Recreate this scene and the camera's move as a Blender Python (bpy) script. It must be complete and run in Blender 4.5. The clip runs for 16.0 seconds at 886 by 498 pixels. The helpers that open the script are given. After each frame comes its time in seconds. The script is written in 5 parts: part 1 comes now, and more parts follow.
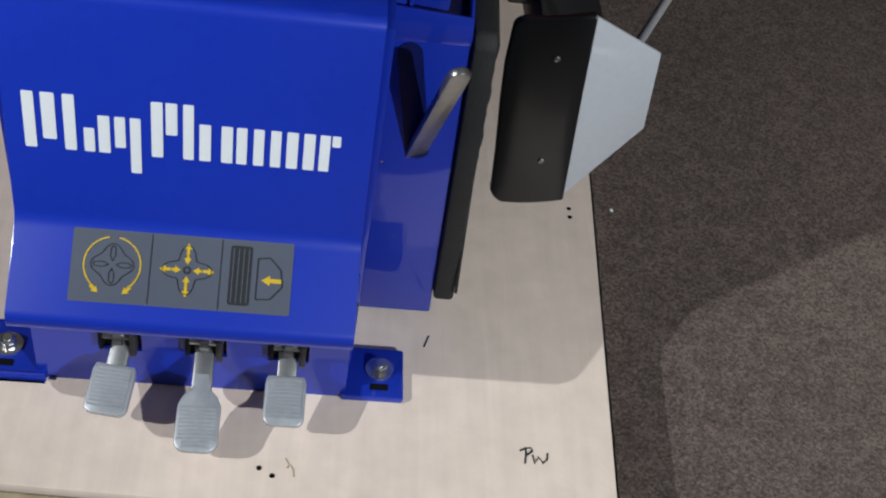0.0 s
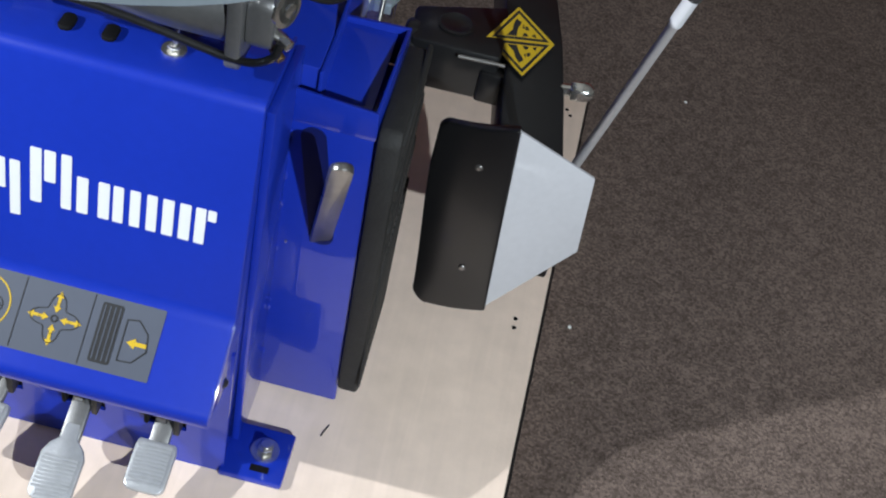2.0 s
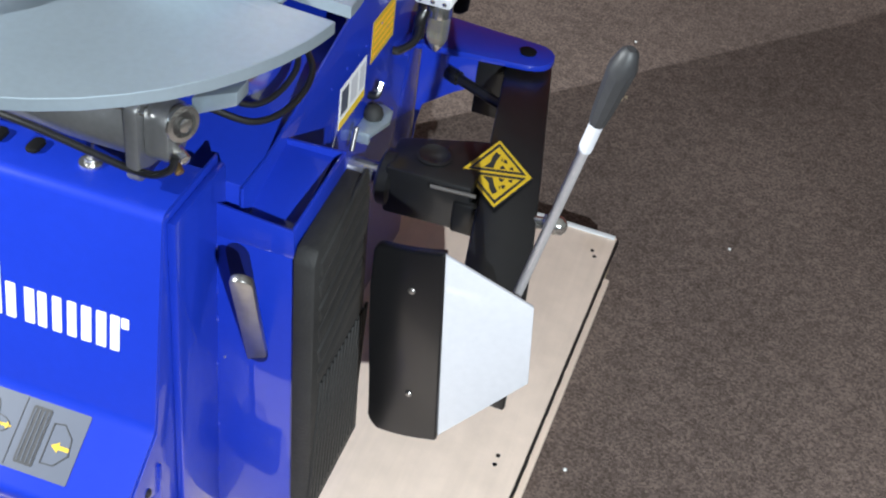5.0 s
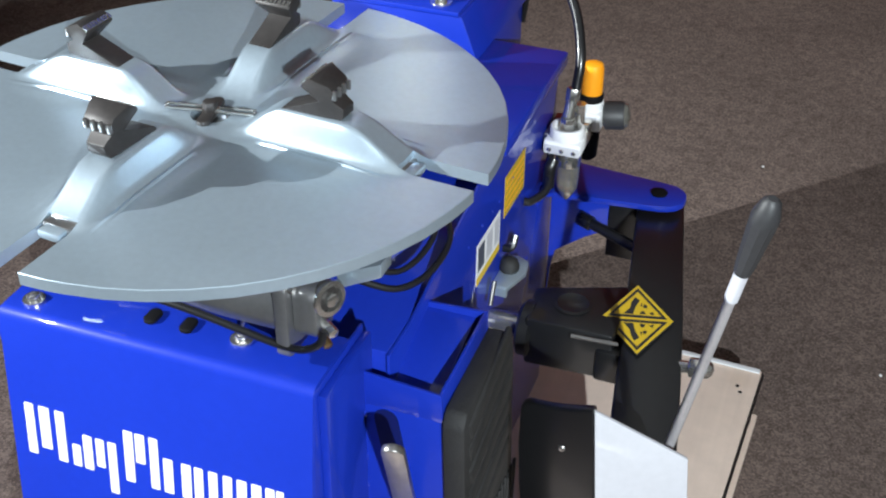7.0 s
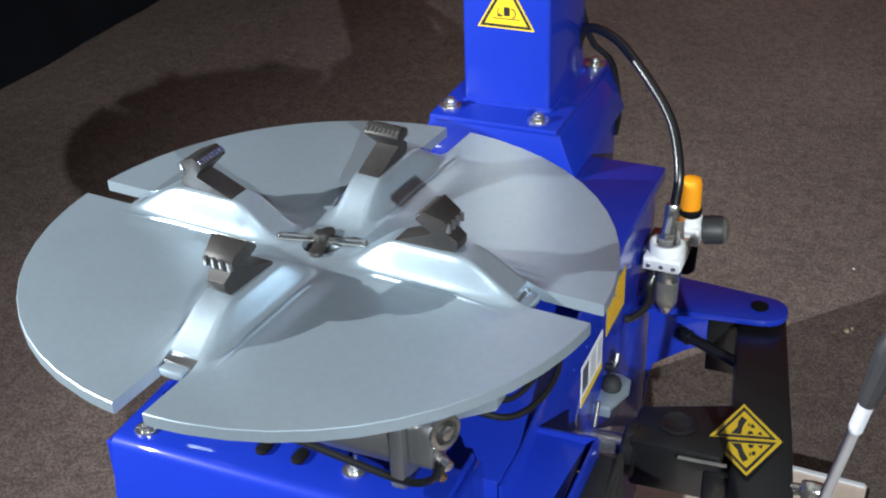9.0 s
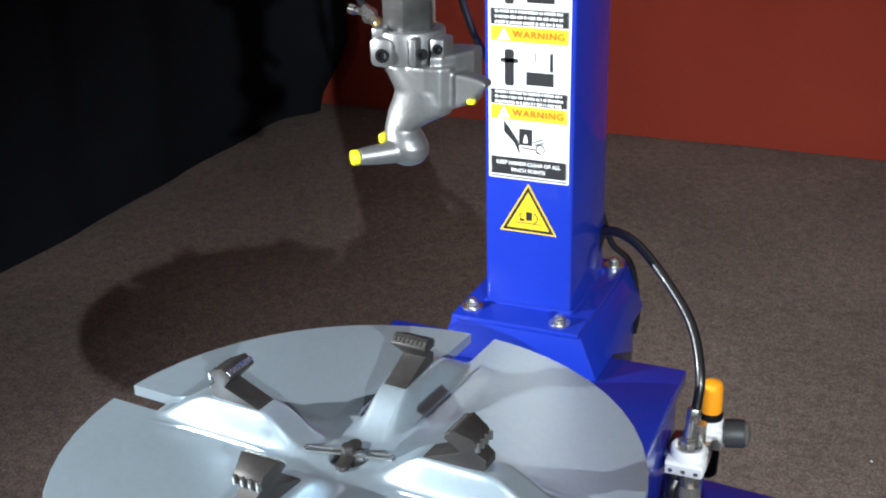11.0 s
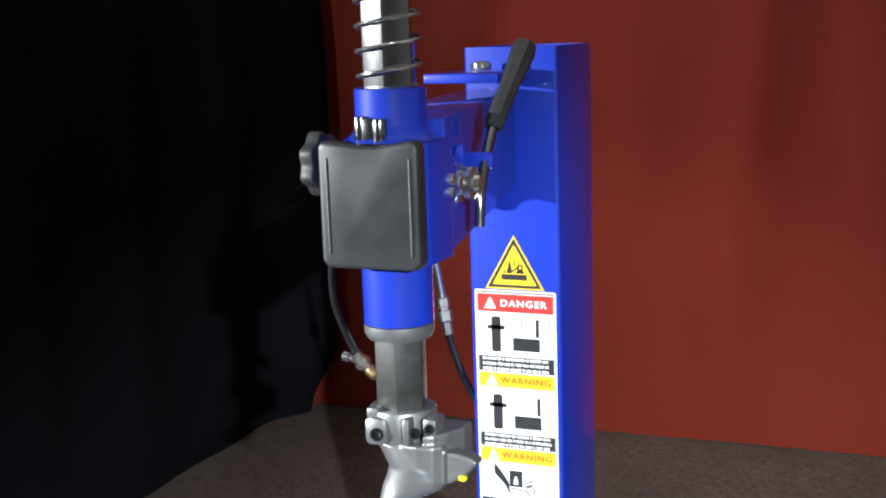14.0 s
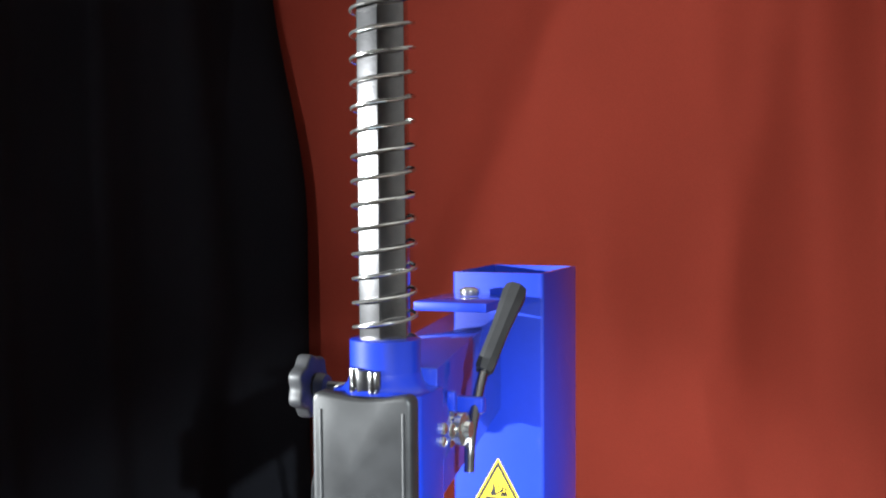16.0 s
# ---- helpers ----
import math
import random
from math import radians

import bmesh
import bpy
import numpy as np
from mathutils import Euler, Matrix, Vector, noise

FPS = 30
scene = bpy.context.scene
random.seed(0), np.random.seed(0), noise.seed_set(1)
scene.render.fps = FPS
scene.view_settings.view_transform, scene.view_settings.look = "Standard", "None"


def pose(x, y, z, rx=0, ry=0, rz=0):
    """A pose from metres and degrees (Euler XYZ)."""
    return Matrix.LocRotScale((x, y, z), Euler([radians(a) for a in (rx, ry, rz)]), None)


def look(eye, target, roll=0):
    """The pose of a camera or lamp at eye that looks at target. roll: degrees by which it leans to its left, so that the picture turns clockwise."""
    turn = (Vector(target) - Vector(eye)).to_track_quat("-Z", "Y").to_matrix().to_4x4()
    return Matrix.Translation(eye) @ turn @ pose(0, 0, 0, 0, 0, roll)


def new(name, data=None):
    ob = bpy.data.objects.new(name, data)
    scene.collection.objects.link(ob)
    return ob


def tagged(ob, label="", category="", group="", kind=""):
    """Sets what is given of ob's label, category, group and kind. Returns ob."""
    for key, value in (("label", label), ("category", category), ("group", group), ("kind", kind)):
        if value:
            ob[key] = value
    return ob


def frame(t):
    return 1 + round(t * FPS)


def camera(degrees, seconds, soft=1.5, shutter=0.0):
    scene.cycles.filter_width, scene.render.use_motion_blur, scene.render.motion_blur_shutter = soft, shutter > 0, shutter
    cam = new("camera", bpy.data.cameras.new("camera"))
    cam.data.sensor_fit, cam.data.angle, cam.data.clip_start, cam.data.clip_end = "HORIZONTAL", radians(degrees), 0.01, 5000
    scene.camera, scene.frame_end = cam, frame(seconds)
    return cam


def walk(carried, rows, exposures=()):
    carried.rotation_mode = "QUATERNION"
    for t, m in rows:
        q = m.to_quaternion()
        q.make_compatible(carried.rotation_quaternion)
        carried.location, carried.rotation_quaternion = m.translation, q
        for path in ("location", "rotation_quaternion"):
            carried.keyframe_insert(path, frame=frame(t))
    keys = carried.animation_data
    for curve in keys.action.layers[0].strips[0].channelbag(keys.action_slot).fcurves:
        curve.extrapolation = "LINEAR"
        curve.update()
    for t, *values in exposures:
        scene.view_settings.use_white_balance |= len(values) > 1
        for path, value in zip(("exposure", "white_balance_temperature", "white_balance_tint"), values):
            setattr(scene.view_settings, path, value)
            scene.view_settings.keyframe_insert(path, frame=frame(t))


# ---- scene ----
cam = camera(39.5, 16.0, 2.1)
PATH = [
    (0, (0.128, -1.735, 1.336), (0.351, -0.389, -0.127), 11.5),
    (0.5, (0.209, -1.736, 1.354), (0.357, -0.325, -0.056), 12.3),
    (1, (0.25, -1.692, 1.361), (0.35, -0.262, -0.034), 12.7),
    (1.5, (0.285, -1.648, 1.359), (0.354, -0.234, -0.055), 13.6),
    (2, (0.38, -1.645, 1.368), (0.401, -0.241, -0.056), 15.2),
    (2.5, (0.397, -1.642, 1.368), (0.363, -0.222, -0.04), 14.6),
    (3, (0.448, -1.64, 1.37), (0.371, -0.208, -0.024), 14.5),
    (3.2, (0.485, -1.64, 1.376), (0.379, -0.189, 0.004), 14.2),
    (5.3, (0.685, -1.592, 1.382), (0.309, -0.093, 0.112), 7.0),
    (5.5, (0.689, -1.588, 1.386), (0.291, -0.084, 0.13), 5.9),
    (6, (0.676, -1.583, 1.394), (0.216, -0.059, 0.184), 4.0),
    (6.5, (0.664, -1.584, 1.403), (0.146, -0.046, 0.233), 1.8),
    (7, (0.645, -1.586, 1.411), (0.07, -0.043, 0.275), 0.4),
    (7.5, (0.63, -1.586, 1.416), (0.007, -0.04, 0.31), -1.0),
    (8, (0.611, -1.582, 1.423), (-0.045, -0.033, 0.341), -1.8),
    (8.2, (0.606, -1.582, 1.427), (-0.07, -0.035, 0.355), -2.3),
    (10.3, (0.567, -1.573, 1.479), (-0.157, 0.076, 0.608), -1.2),
    (10.5, (0.565, -1.573, 1.484), (-0.165, 0.085, 0.637), -1.4),
    (11, (0.559, -1.574, 1.502), (-0.185, 0.11, 0.721), -1.3),
    (11.5, (0.561, -1.577, 1.52), (-0.188, 0.132, 0.8), -1.2),
    (12, (0.557, -1.582, 1.545), (-0.202, 0.158, 0.915), -1.4),
    (12.5, (0.561, -1.585, 1.564), (-0.211, 0.171, 0.996), -1.4),
    (13, (0.564, -1.586, 1.58), (-0.202, 0.194, 1.087), -1.5),
    (13.5, (0.569, -1.591, 1.595), (-0.191, 0.21, 1.172), -1.7),
    (14, (0.569, -1.596, 1.608), (-0.199, 0.217, 1.254), -1.9),
    (14.5, (0.564, -1.605, 1.631), (-0.202, 0.218, 1.332), -1.6),
    (15, (0.565, -1.611, 1.653), (-0.192, 0.226, 1.418), -1.3),
    (15.5, (0.564, -1.618, 1.677), (-0.184, 0.229, 1.505), -0.6),
    (16, (0.558, -1.613, 1.701), (-0.178, 0.246, 1.597), -0.4),
]
EXPOSURES = [(0, -0.45), (1, -0.14), (2, 0.08), (3, 0.27), (5.5, 0.92), (8, 0.66), (10.5, 0.63), (12, 0.98), (13, 0.8), (14.5, 0.95), (15.5, 1.42), (16, 1.8)]
walk(cam, [(t, look(eye, target, roll)) for t, eye, target, roll in PATH], EXPOSURES)

# ---- light: two lamps on stands in front of the machine, in a dark draped hall ----
world = bpy.data.worlds.new("hall_gloom")
world.use_nodes = True
world.node_tree.nodes["Background"].inputs[0].default_value = (0.55, 0.6, 0.7, 1)
world.node_tree.nodes["Background"].inputs[1].default_value = 0.015
scene.world = world


def spot(name, eye, target, watts, radius, cone, soft, colour):
    lamp = bpy.data.lights.new(name, "SPOT")
    lamp.energy, lamp.shadow_soft_size, lamp.color = watts, radius, colour
    lamp.spot_size, lamp.spot_blend = radians(cone), soft
    ob = new(name, lamp)
    ob.matrix_world = look(eye, target)
    return ob


spot("stand_light", (-1.94, -1.82, 1.77), (0.45, -0.02, 2.03), 410, 0.016, 122, 0.7, (0.89, 0.95, 0.97))
spot("stand_light", (2.3, -3.75, 2.3), (0.56, -0.36, 0.3), 710, 0.025, 41, 0.5, (0.85, 0.95, 1.0))

# ---- materials ----
def material(name, colour, rough=0.5, metal=0.0, coat=0.0, spread=0.12, scale=60.0, coarse=5.0, bump=0.0, bump_scale=200.0, rough_spread=0.1, spec=0.5, sheen=0.0):
    """A surface whose colour drifts at two scales, with fine relief and uneven gloss."""
    m = bpy.data.materials.new(name)
    m.use_nodes = True
    n, l = m.node_tree.nodes, m.node_tree.links
    b = n["Principled BSDF"]
    place = n.new("ShaderNodeTexCoord")
    fine, wide = n.new("ShaderNodeTexNoise"), n.new("ShaderNodeTexNoise")
    fine.inputs["Scale"].default_value, fine.inputs["Detail"].default_value = scale, 4
    wide.inputs["Scale"].default_value, wide.inputs["Detail"].default_value = coarse, 3
    for t in (fine, wide):
        l.new(place.outputs["Object"], t.inputs["Vector"])
    both = n.new("ShaderNodeMath")
    both.operation = "ADD"
    l.new(fine.outputs["Fac"], both.inputs[0])
    l.new(wide.outputs["Fac"], both.inputs[1])
    ramp = n.new("ShaderNodeValToRGB")
    ramp.color_ramp.elements[0].position, ramp.color_ramp.elements[1].position = 0.3, 0.7
    half = n.new("ShaderNodeMath")
    half.operation = "MULTIPLY"
    half.inputs[1].default_value = 0.5
    l.new(both.outputs[0], half.inputs[0])
    l.new(half.outputs[0], ramp.inputs[0])
    ramp.color_ramp.elements[0].color = (*[max(0, c * (1 - spread)) for c in colour], 1)
    ramp.color_ramp.elements[1].color = (*[min(1, c * (1 + spread)) for c in colour], 1)
    l.new(ramp.outputs[0], b.inputs["Base Color"])
    gloss = n.new("ShaderNodeMapRange")
    gloss.inputs["To Min"].default_value, gloss.inputs["To Max"].default_value = max(0.02, rough - rough_spread), min(1, rough + rough_spread)
    l.new(wide.outputs["Fac"], gloss.inputs["Value"])
    l.new(gloss.outputs[0], b.inputs["Roughness"])
    b.inputs["Metallic"].default_value = metal
    b.inputs["Coat Weight"].default_value = coat
    b.inputs["Coat Roughness"].default_value = 0.06
    b.inputs["Specular IOR Level"].default_value = spec
    b.inputs["Sheen Weight"].default_value = sheen
    if bump:
        relief, grain = n.new("ShaderNodeBump"), n.new("ShaderNodeTexNoise")
        grain.inputs["Scale"].default_value, grain.inputs["Detail"].default_value = bump_scale, 3
        l.new(place.outputs["Object"], grain.inputs["Vector"])
        l.new(grain.outputs["Fac"], relief.inputs["Height"])
        relief.inputs["Strength"].default_value, relief.inputs["Distance"].default_value = bump, 0.002
        l.new(relief.outputs[0], b.inputs["Normal"])
    return m


BLUE = material("blue_enamel", (0.006, 0.027, 0.35), 0.5, 0.0, 0.9, 0.06, 90, 4, 0.03, 260, 0.1, 0.2)
BLACK = material("black_paint", (0.009, 0.009, 0.01), 0.34, 0.0, 0.15, 0.2, 80, 6, 0.05, 300)
PLASTIC = material("grey_black_plastic", (0.029, 0.029, 0.031), 0.5, 0.0, 0.0, 0.2, 120, 7, 0.1, 700)
RUBBER = material("rubber", (0.014, 0.0135, 0.0135), 0.7, 0.0, 0.0, 0.35, 70, 9, 0.4, 260)
ZINC = material("zinc_plate", (0.46, 0.555, 0.635), 0.37, 0.72, 0.0, 0.06, 140, 5, 0.05, 500)
STEEL = material("dull_steel", (0.3, 0.29, 0.285), 0.3, 0.9, 0.0, 0.2, 90, 12, 0.06, 260)
DULL = material("greyed_shaft_steel", (0.085, 0.083, 0.082), 0.4, 0.8, 0.0, 0.25, 90, 14, 0.08, 260)
SHAFT = material("worn_shaft_steel", (0.26, 0.255, 0.26), 0.19, 0.98, 0.0, 0.15, 120, 9, 0.03, 300, 0.04)
COVER = material("scuffed_cover_plastic", (0.02, 0.02, 0.021), 0.42, 0.0, 0.0, 0.35, 40, 16, 0.08, 700, 0.14)
PEDAL = material("cast_pedal_metal", (0.44, 0.45, 0.48), 0.42, 0.45, 0.0, 0.12, 120, 18, 0.15, 320)
GLOSS = material("black_moulded_plastic", (0.006, 0.006, 0.007), 0.32, 0.0, 0.1, 0.15, 120, 7, 0.06, 700)
JAW = material("blackened_jaw_steel", (0.034, 0.03, 0.029), 0.5, 0.3, 0.0, 0.25, 150, 20, 0.06, 300)
CHROME = material("bright_zinc", (0.66, 0.65, 0.62), 0.17, 0.93, 0.0, 0.1, 150, 20, 0.1, 300)
CAST = material("cast_aluminium", (0.24, 0.24, 0.245), 0.42, 0.75, 0.0, 0.1, 160, 15, 0.12, 500)
SILVER = material("silver_paint", (0.58, 0.58, 0.62), 0.45, 0.1, 0.1, 0.05, 100, 5, 0.05, 500)
WOOD = material("rough_pallet_wood", (0.42, 0.33, 0.22), 0.8, 0.0, 0.0, 0.25, 40, 5, 0.4, 90)
# Darkened copy of the blue enamel, with the slot's shade in its colour.
SLOT_SHADE = material("shaded_slot_blue", (0.003, 0.007, 0.075), 0.5, spec=0.2)
# Near-black for black parts and for the shade inside wells and holes.
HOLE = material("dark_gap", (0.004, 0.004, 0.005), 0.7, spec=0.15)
WHITE = material("white_print", (0.8, 0.8, 0.8), 0.4, spread=0.03)
GOLD = material("gold_yellow_print", (0.55, 0.36, 0.015), 0.4, spread=0.06)
NAME_WHITE = material("white_vinyl", (0.68, 0.69, 0.71), 0.4, spread=0.03)
ROD = material("brushed_rod", (0.46, 0.44, 0.45), 0.4, 0.4, 0.0, 0.08, 160, 12, 0.05, 400)
INK = material("black_print", (0.018, 0.018, 0.02), 0.4, spread=0.05)
YELLOW = material("yellow_print", (0.74, 0.5, 0.02), 0.4, spread=0.05)
ORANGE = material("orange_print", (0.88, 0.46, 0.02), 0.4, spread=0.05)
RUST = material("amber_red_print", (0.72, 0.12, 0.01), 0.4, spread=0.05)
RED = material("red_print", (0.7, 0.03, 0.025), 0.4, spread=0.05)
GREY_LABEL = material("grey_label", (0.068, 0.078, 0.108), 0.45, spread=0.05)
CLEAR = material("bowl_plastic", (0.5, 0.48, 0.42), 0.08, 0.0, 0.0, 0.1, 60, 30)
CLEAR.node_tree.nodes["Principled BSDF"].inputs["Transmission Weight"].default_value = 0.8
AMBER = material("orange_plastic", (0.9, 0.33, 0.01), 0.4, spread=0.05)
LEMON = material("yellow_insert", (0.8, 0.72, 0.02), 0.45, spread=0.05)
HOSE = material("black_hose", (0.009, 0.009, 0.01), 0.32, 0.0, 0.2, 0.2)
BRASS = material("brass", (0.3, 0.2, 0.09), 0.35, 0.9, 0.0, 0.1)
RED_CLOTH = material("red_drape", (0.385, 0.053, 0.031), 0.85, 0.0, 0.0, 0.12, 220, 1.2, 0.25, 600, 0.03, 0.2)
BLACK_CLOTH = material("black_drape", (0.017, 0.018, 0.023), 0.95, 0.0, 0.0, 0.3, 220, 1.5, 0.2, 600, 0.03, 0.08)
# For the unseen walls and ceiling, paled so they bounce fill into shadows.
WALL = material("pale_bounce_wall", (0.64, 0.63, 0.6), 0.9, 0.0, 0.0, 0.15, 30, 2)


def carpet():
    """Short looped pile: pale and dark flecks, a faint woven row, and trodden patches."""
    m = material("brown_carpet", (0.156, 0.117, 0.102), 0.95, 0.0, 0.0, 0.34, 260, 1.3, 0.9, 620, 0.03, 0.15)
    n, l = m.node_tree.nodes, m.node_tree.links
    b = n["Principled BSDF"]
    base = b.inputs["Base Color"].links[0].from_socket
    place = n.new("ShaderNodeTexCoord")
    cells = n.new("ShaderNodeTexVoronoi")
    cells.inputs["Scale"].default_value = 270
    l.new(place.outputs["Object"], cells.inputs["Vector"])
    pick = n.new("ShaderNodeSeparateColor")
    l.new(cells.outputs["Color"], pick.inputs[0])
    fleck = n.new("ShaderNodeMapRange")
    fleck.inputs["From Min"].default_value, fleck.inputs["From Max"].default_value = 0.0, 1.0
    fleck.inputs["To Min"].default_value, fleck.inputs["To Max"].default_value = 0.6, 1.4
    l.new(pick.outputs[0], fleck.inputs["Value"])
    mix = n.new("ShaderNodeVectorMath")
    mix.operation = "SCALE"
    l.new(base, mix.inputs[0])
    l.new(fleck.outputs[0], mix.inputs["Scale"])
    tread, blotch = n.new("ShaderNodeTexNoise"), n.new("ShaderNodeMapRange")
    tread.inputs["Scale"].default_value, tread.inputs["Detail"].default_value, tread.inputs["Roughness"].default_value = 34, 5, 0.65
    l.new(place.outputs["Object"], tread.inputs["Vector"])
    blotch.inputs["From Min"].default_value, blotch.inputs["From Max"].default_value = 0.32, 0.62
    blotch.inputs["To Min"].default_value, blotch.inputs["To Max"].default_value = 0.78, 1.1
    l.new(tread.outputs["Fac"], blotch.inputs["Value"])
    worn = n.new("ShaderNodeVectorMath")
    worn.operation = "SCALE"
    l.new(mix.outputs[0], worn.inputs[0])
    l.new(blotch.outputs[0], worn.inputs["Scale"])
    mix = worn
    speck = n.new("ShaderNodeTexVoronoi")
    speck.inputs["Scale"].default_value = 26
    l.new(place.outputs["Object"], speck.inputs["Vector"])
    lint = n.new("ShaderNodeMath")
    lint.operation = "LESS_THAN"
    lint.inputs[1].default_value = 0.045
    l.new(speck.outputs["Distance"], lint.inputs[0])
    last = n.new("ShaderNodeMixRGB")
    last.inputs[2].default_value = (0.26, 0.22, 0.17, 1)
    l.new(lint.outputs[0], last.inputs[0])
    l.new(mix.outputs[0], last.inputs[1])
    l.new(last.outputs[0], b.inputs["Base Color"])
    return m


def plywood():
    """Pale veneer: grain drawn out along the sheet, soft knots and handling stains."""
    m = material("plywood", (0.8, 0.645, 0.545), 0.6, 0.0, 0.0, 0.1, 30, 3.0, 0.12, 150)
    n, l = m.node_tree.nodes, m.node_tree.links
    b = n["Principled BSDF"]
    base = b.inputs["Base Color"].links[0].from_socket
    place, squeeze = n.new("ShaderNodeTexCoord"), n.new("ShaderNodeMapping")
    squeeze.inputs["Scale"].default_value = (38, 2.2, 10)
    l.new(place.outputs["Object"], squeeze.inputs["Vector"])
    grain = n.new("ShaderNodeTexNoise")
    grain.inputs["Scale"].default_value, grain.inputs["Detail"].default_value, grain.inputs["Distortion"].default_value = 1.6, 5, 0.6
    l.new(squeeze.outputs[0], grain.inputs["Vector"])
    tone = n.new("ShaderNodeMapRange")
    tone.inputs["From Min"].default_value, tone.inputs["From Max"].default_value = 0.3, 0.7
    tone.inputs["To Min"].default_value, tone.inputs["To Max"].default_value = 0.95, 1.03
    l.new(grain.outputs["Fac"], tone.inputs["Value"])
    mix = n.new("ShaderNodeVectorMath")
    mix.operation = "SCALE"
    l.new(base, mix.inputs[0])
    l.new(tone.outputs[0], mix.inputs["Scale"])
    knots = n.new("ShaderNodeTexVoronoi")
    knots.inputs["Scale"].default_value = 4.5
    l.new(place.outputs["Object"], knots.inputs["Vector"])
    stain = n.new("ShaderNodeMapRange")
    stain.inputs["From Min"].default_value, stain.inputs["From Max"].default_value = 0.03, 0.16
    stain.inputs["To Min"].default_value, stain.inputs["To Max"].default_value = 0.2, 0.0
    l.new(knots.outputs["Distance"], stain.inputs["Value"])
    last = n.new("ShaderNodeMixRGB")
    last.inputs[2].default_value = (0.5, 0.34, 0.19, 1)
    l.new(stain.outputs[0], last.inputs[0])
    l.new(mix.outputs[0], last.inputs[1])
    l.new(last.outputs[0], b.inputs["Base Color"])
    return m


CARPET, PLY = carpet(), plywood()

# ---- building helpers ----
ORIGIN = {}


def thing(name, base, label, category, group="", kind=""):
    ob = new(name)
    ob.location = base
    ORIGIN[ob] = Vector(base)
    ob.empty_display_size = 0.1
    return tagged(ob, label, category, group, kind)


def part(name, bm, mat, parent=None, label="", smooth=35):
    """One mesh object from a bmesh in world metres, under a thing or a part."""
    origin = ORIGIN[parent] if parent else Vector()
    bmesh.ops.translate(bm, vec=-origin, verts=bm.verts)
    bmesh.ops.recalc_face_normals(bm, faces=bm.faces)
    me = bpy.data.meshes.new(name)
    bm.to_mesh(me)
    bm.free()
    me.materials.append(mat)
    if smooth:
        for p in me.polygons:
            p.use_smooth = True
        me.set_sharp_from_angle(angle=radians(smooth))
    ob = new(name, me)
    if parent:
        ob.parent = parent
    ORIGIN[ob] = origin
    return tagged(ob, label)


def rounded(bm, width, segments=2, angle=30):
    edges = [e for e in bm.edges if len(e.link_faces) == 2 and e.calc_face_angle(0) > radians(angle)]
    if width:
        bmesh.ops.bevel(bm, geom=edges, offset=width, segments=segments, affect="EDGES", profile=0.5, clamp_overlap=True)
    return bm


def merge(bm, other):
    me = bpy.data.meshes.new("join")
    other.to_mesh(me)
    other.free()
    bm.from_mesh(me)
    bpy.data.meshes.remove(me)
    return bm


def box(lo, hi, bevel=0.0, m=None, bm=None):
    b = bmesh.new()
    bmesh.ops.create_cube(b, size=1)
    lo, hi = Vector(lo), Vector(hi)
    for v in b.verts:
        v.co = Vector((lo[i] + (v.co[i] + 0.5) * (hi[i] - lo[i]) for i in range(3)))
    rounded(b, bevel)
    if m:
        bmesh.ops.transform(b, matrix=m, verts=b.verts)
    return merge(bm, b) if bm else b


def prism(points, axis, lo, hi, bevel=0.0, m=None, bm=None, segments=2):
    """A flat outline, in the two other axes in order, drawn out along axis from lo to hi."""
    b = bmesh.new()

    def at(p, h):
        c = list(p)
        c.insert("xyz".index(axis), h)
        return c

    low = [b.verts.new(at(p, lo)) for p in points]
    high = [b.verts.new(at(p, hi)) for p in points]
    b.faces.new(low), b.faces.new(high)
    for i in range(len(points)):
        j = (i + 1) % len(points)
        b.faces.new((low[i], low[j], high[j], high[i]))
    bmesh.ops.recalc_face_normals(b, faces=b.faces)
    rounded(b, bevel, segments)
    if m:
        bmesh.ops.transform(b, matrix=m, verts=b.verts)
    return merge(bm, b) if bm else b


def hexa(low, high, bevel=0.0, bm=None):
    """A block between two loops of four corners."""
    b = bmesh.new()
    p, q = [b.verts.new(v) for v in low], [b.verts.new(v) for v in high]
    b.faces.new(p), b.faces.new(q)
    for k in range(4):
        b.faces.new((p[k], p[(k + 1) % 4], q[(k + 1) % 4], q[k]))
    bmesh.ops.recalc_face_normals(b, faces=b.faces)
    rounded(b, bevel)
    return merge(bm, b) if bm else b


def rod(a, c, r, r2=None, sides=20, bevel=0.0, bm=None, turn=0.0):
    a, c = Vector(a), Vector(c)
    b = bmesh.new()
    bmesh.ops.create_cone(b, cap_ends=True, segments=sides, radius1=r, radius2=r if r2 is None else r2, depth=(c - a).length)
    rounded(b, bevel, 2, 50)
    way = (c - a).to_track_quat("Z", "Y").to_matrix().to_4x4()
    bmesh.ops.transform(b, matrix=Matrix.Translation((a + c) / 2) @ way @ pose(0, 0, 0, 0, 0, turn), verts=b.verts)
    return merge(bm, b) if bm else b


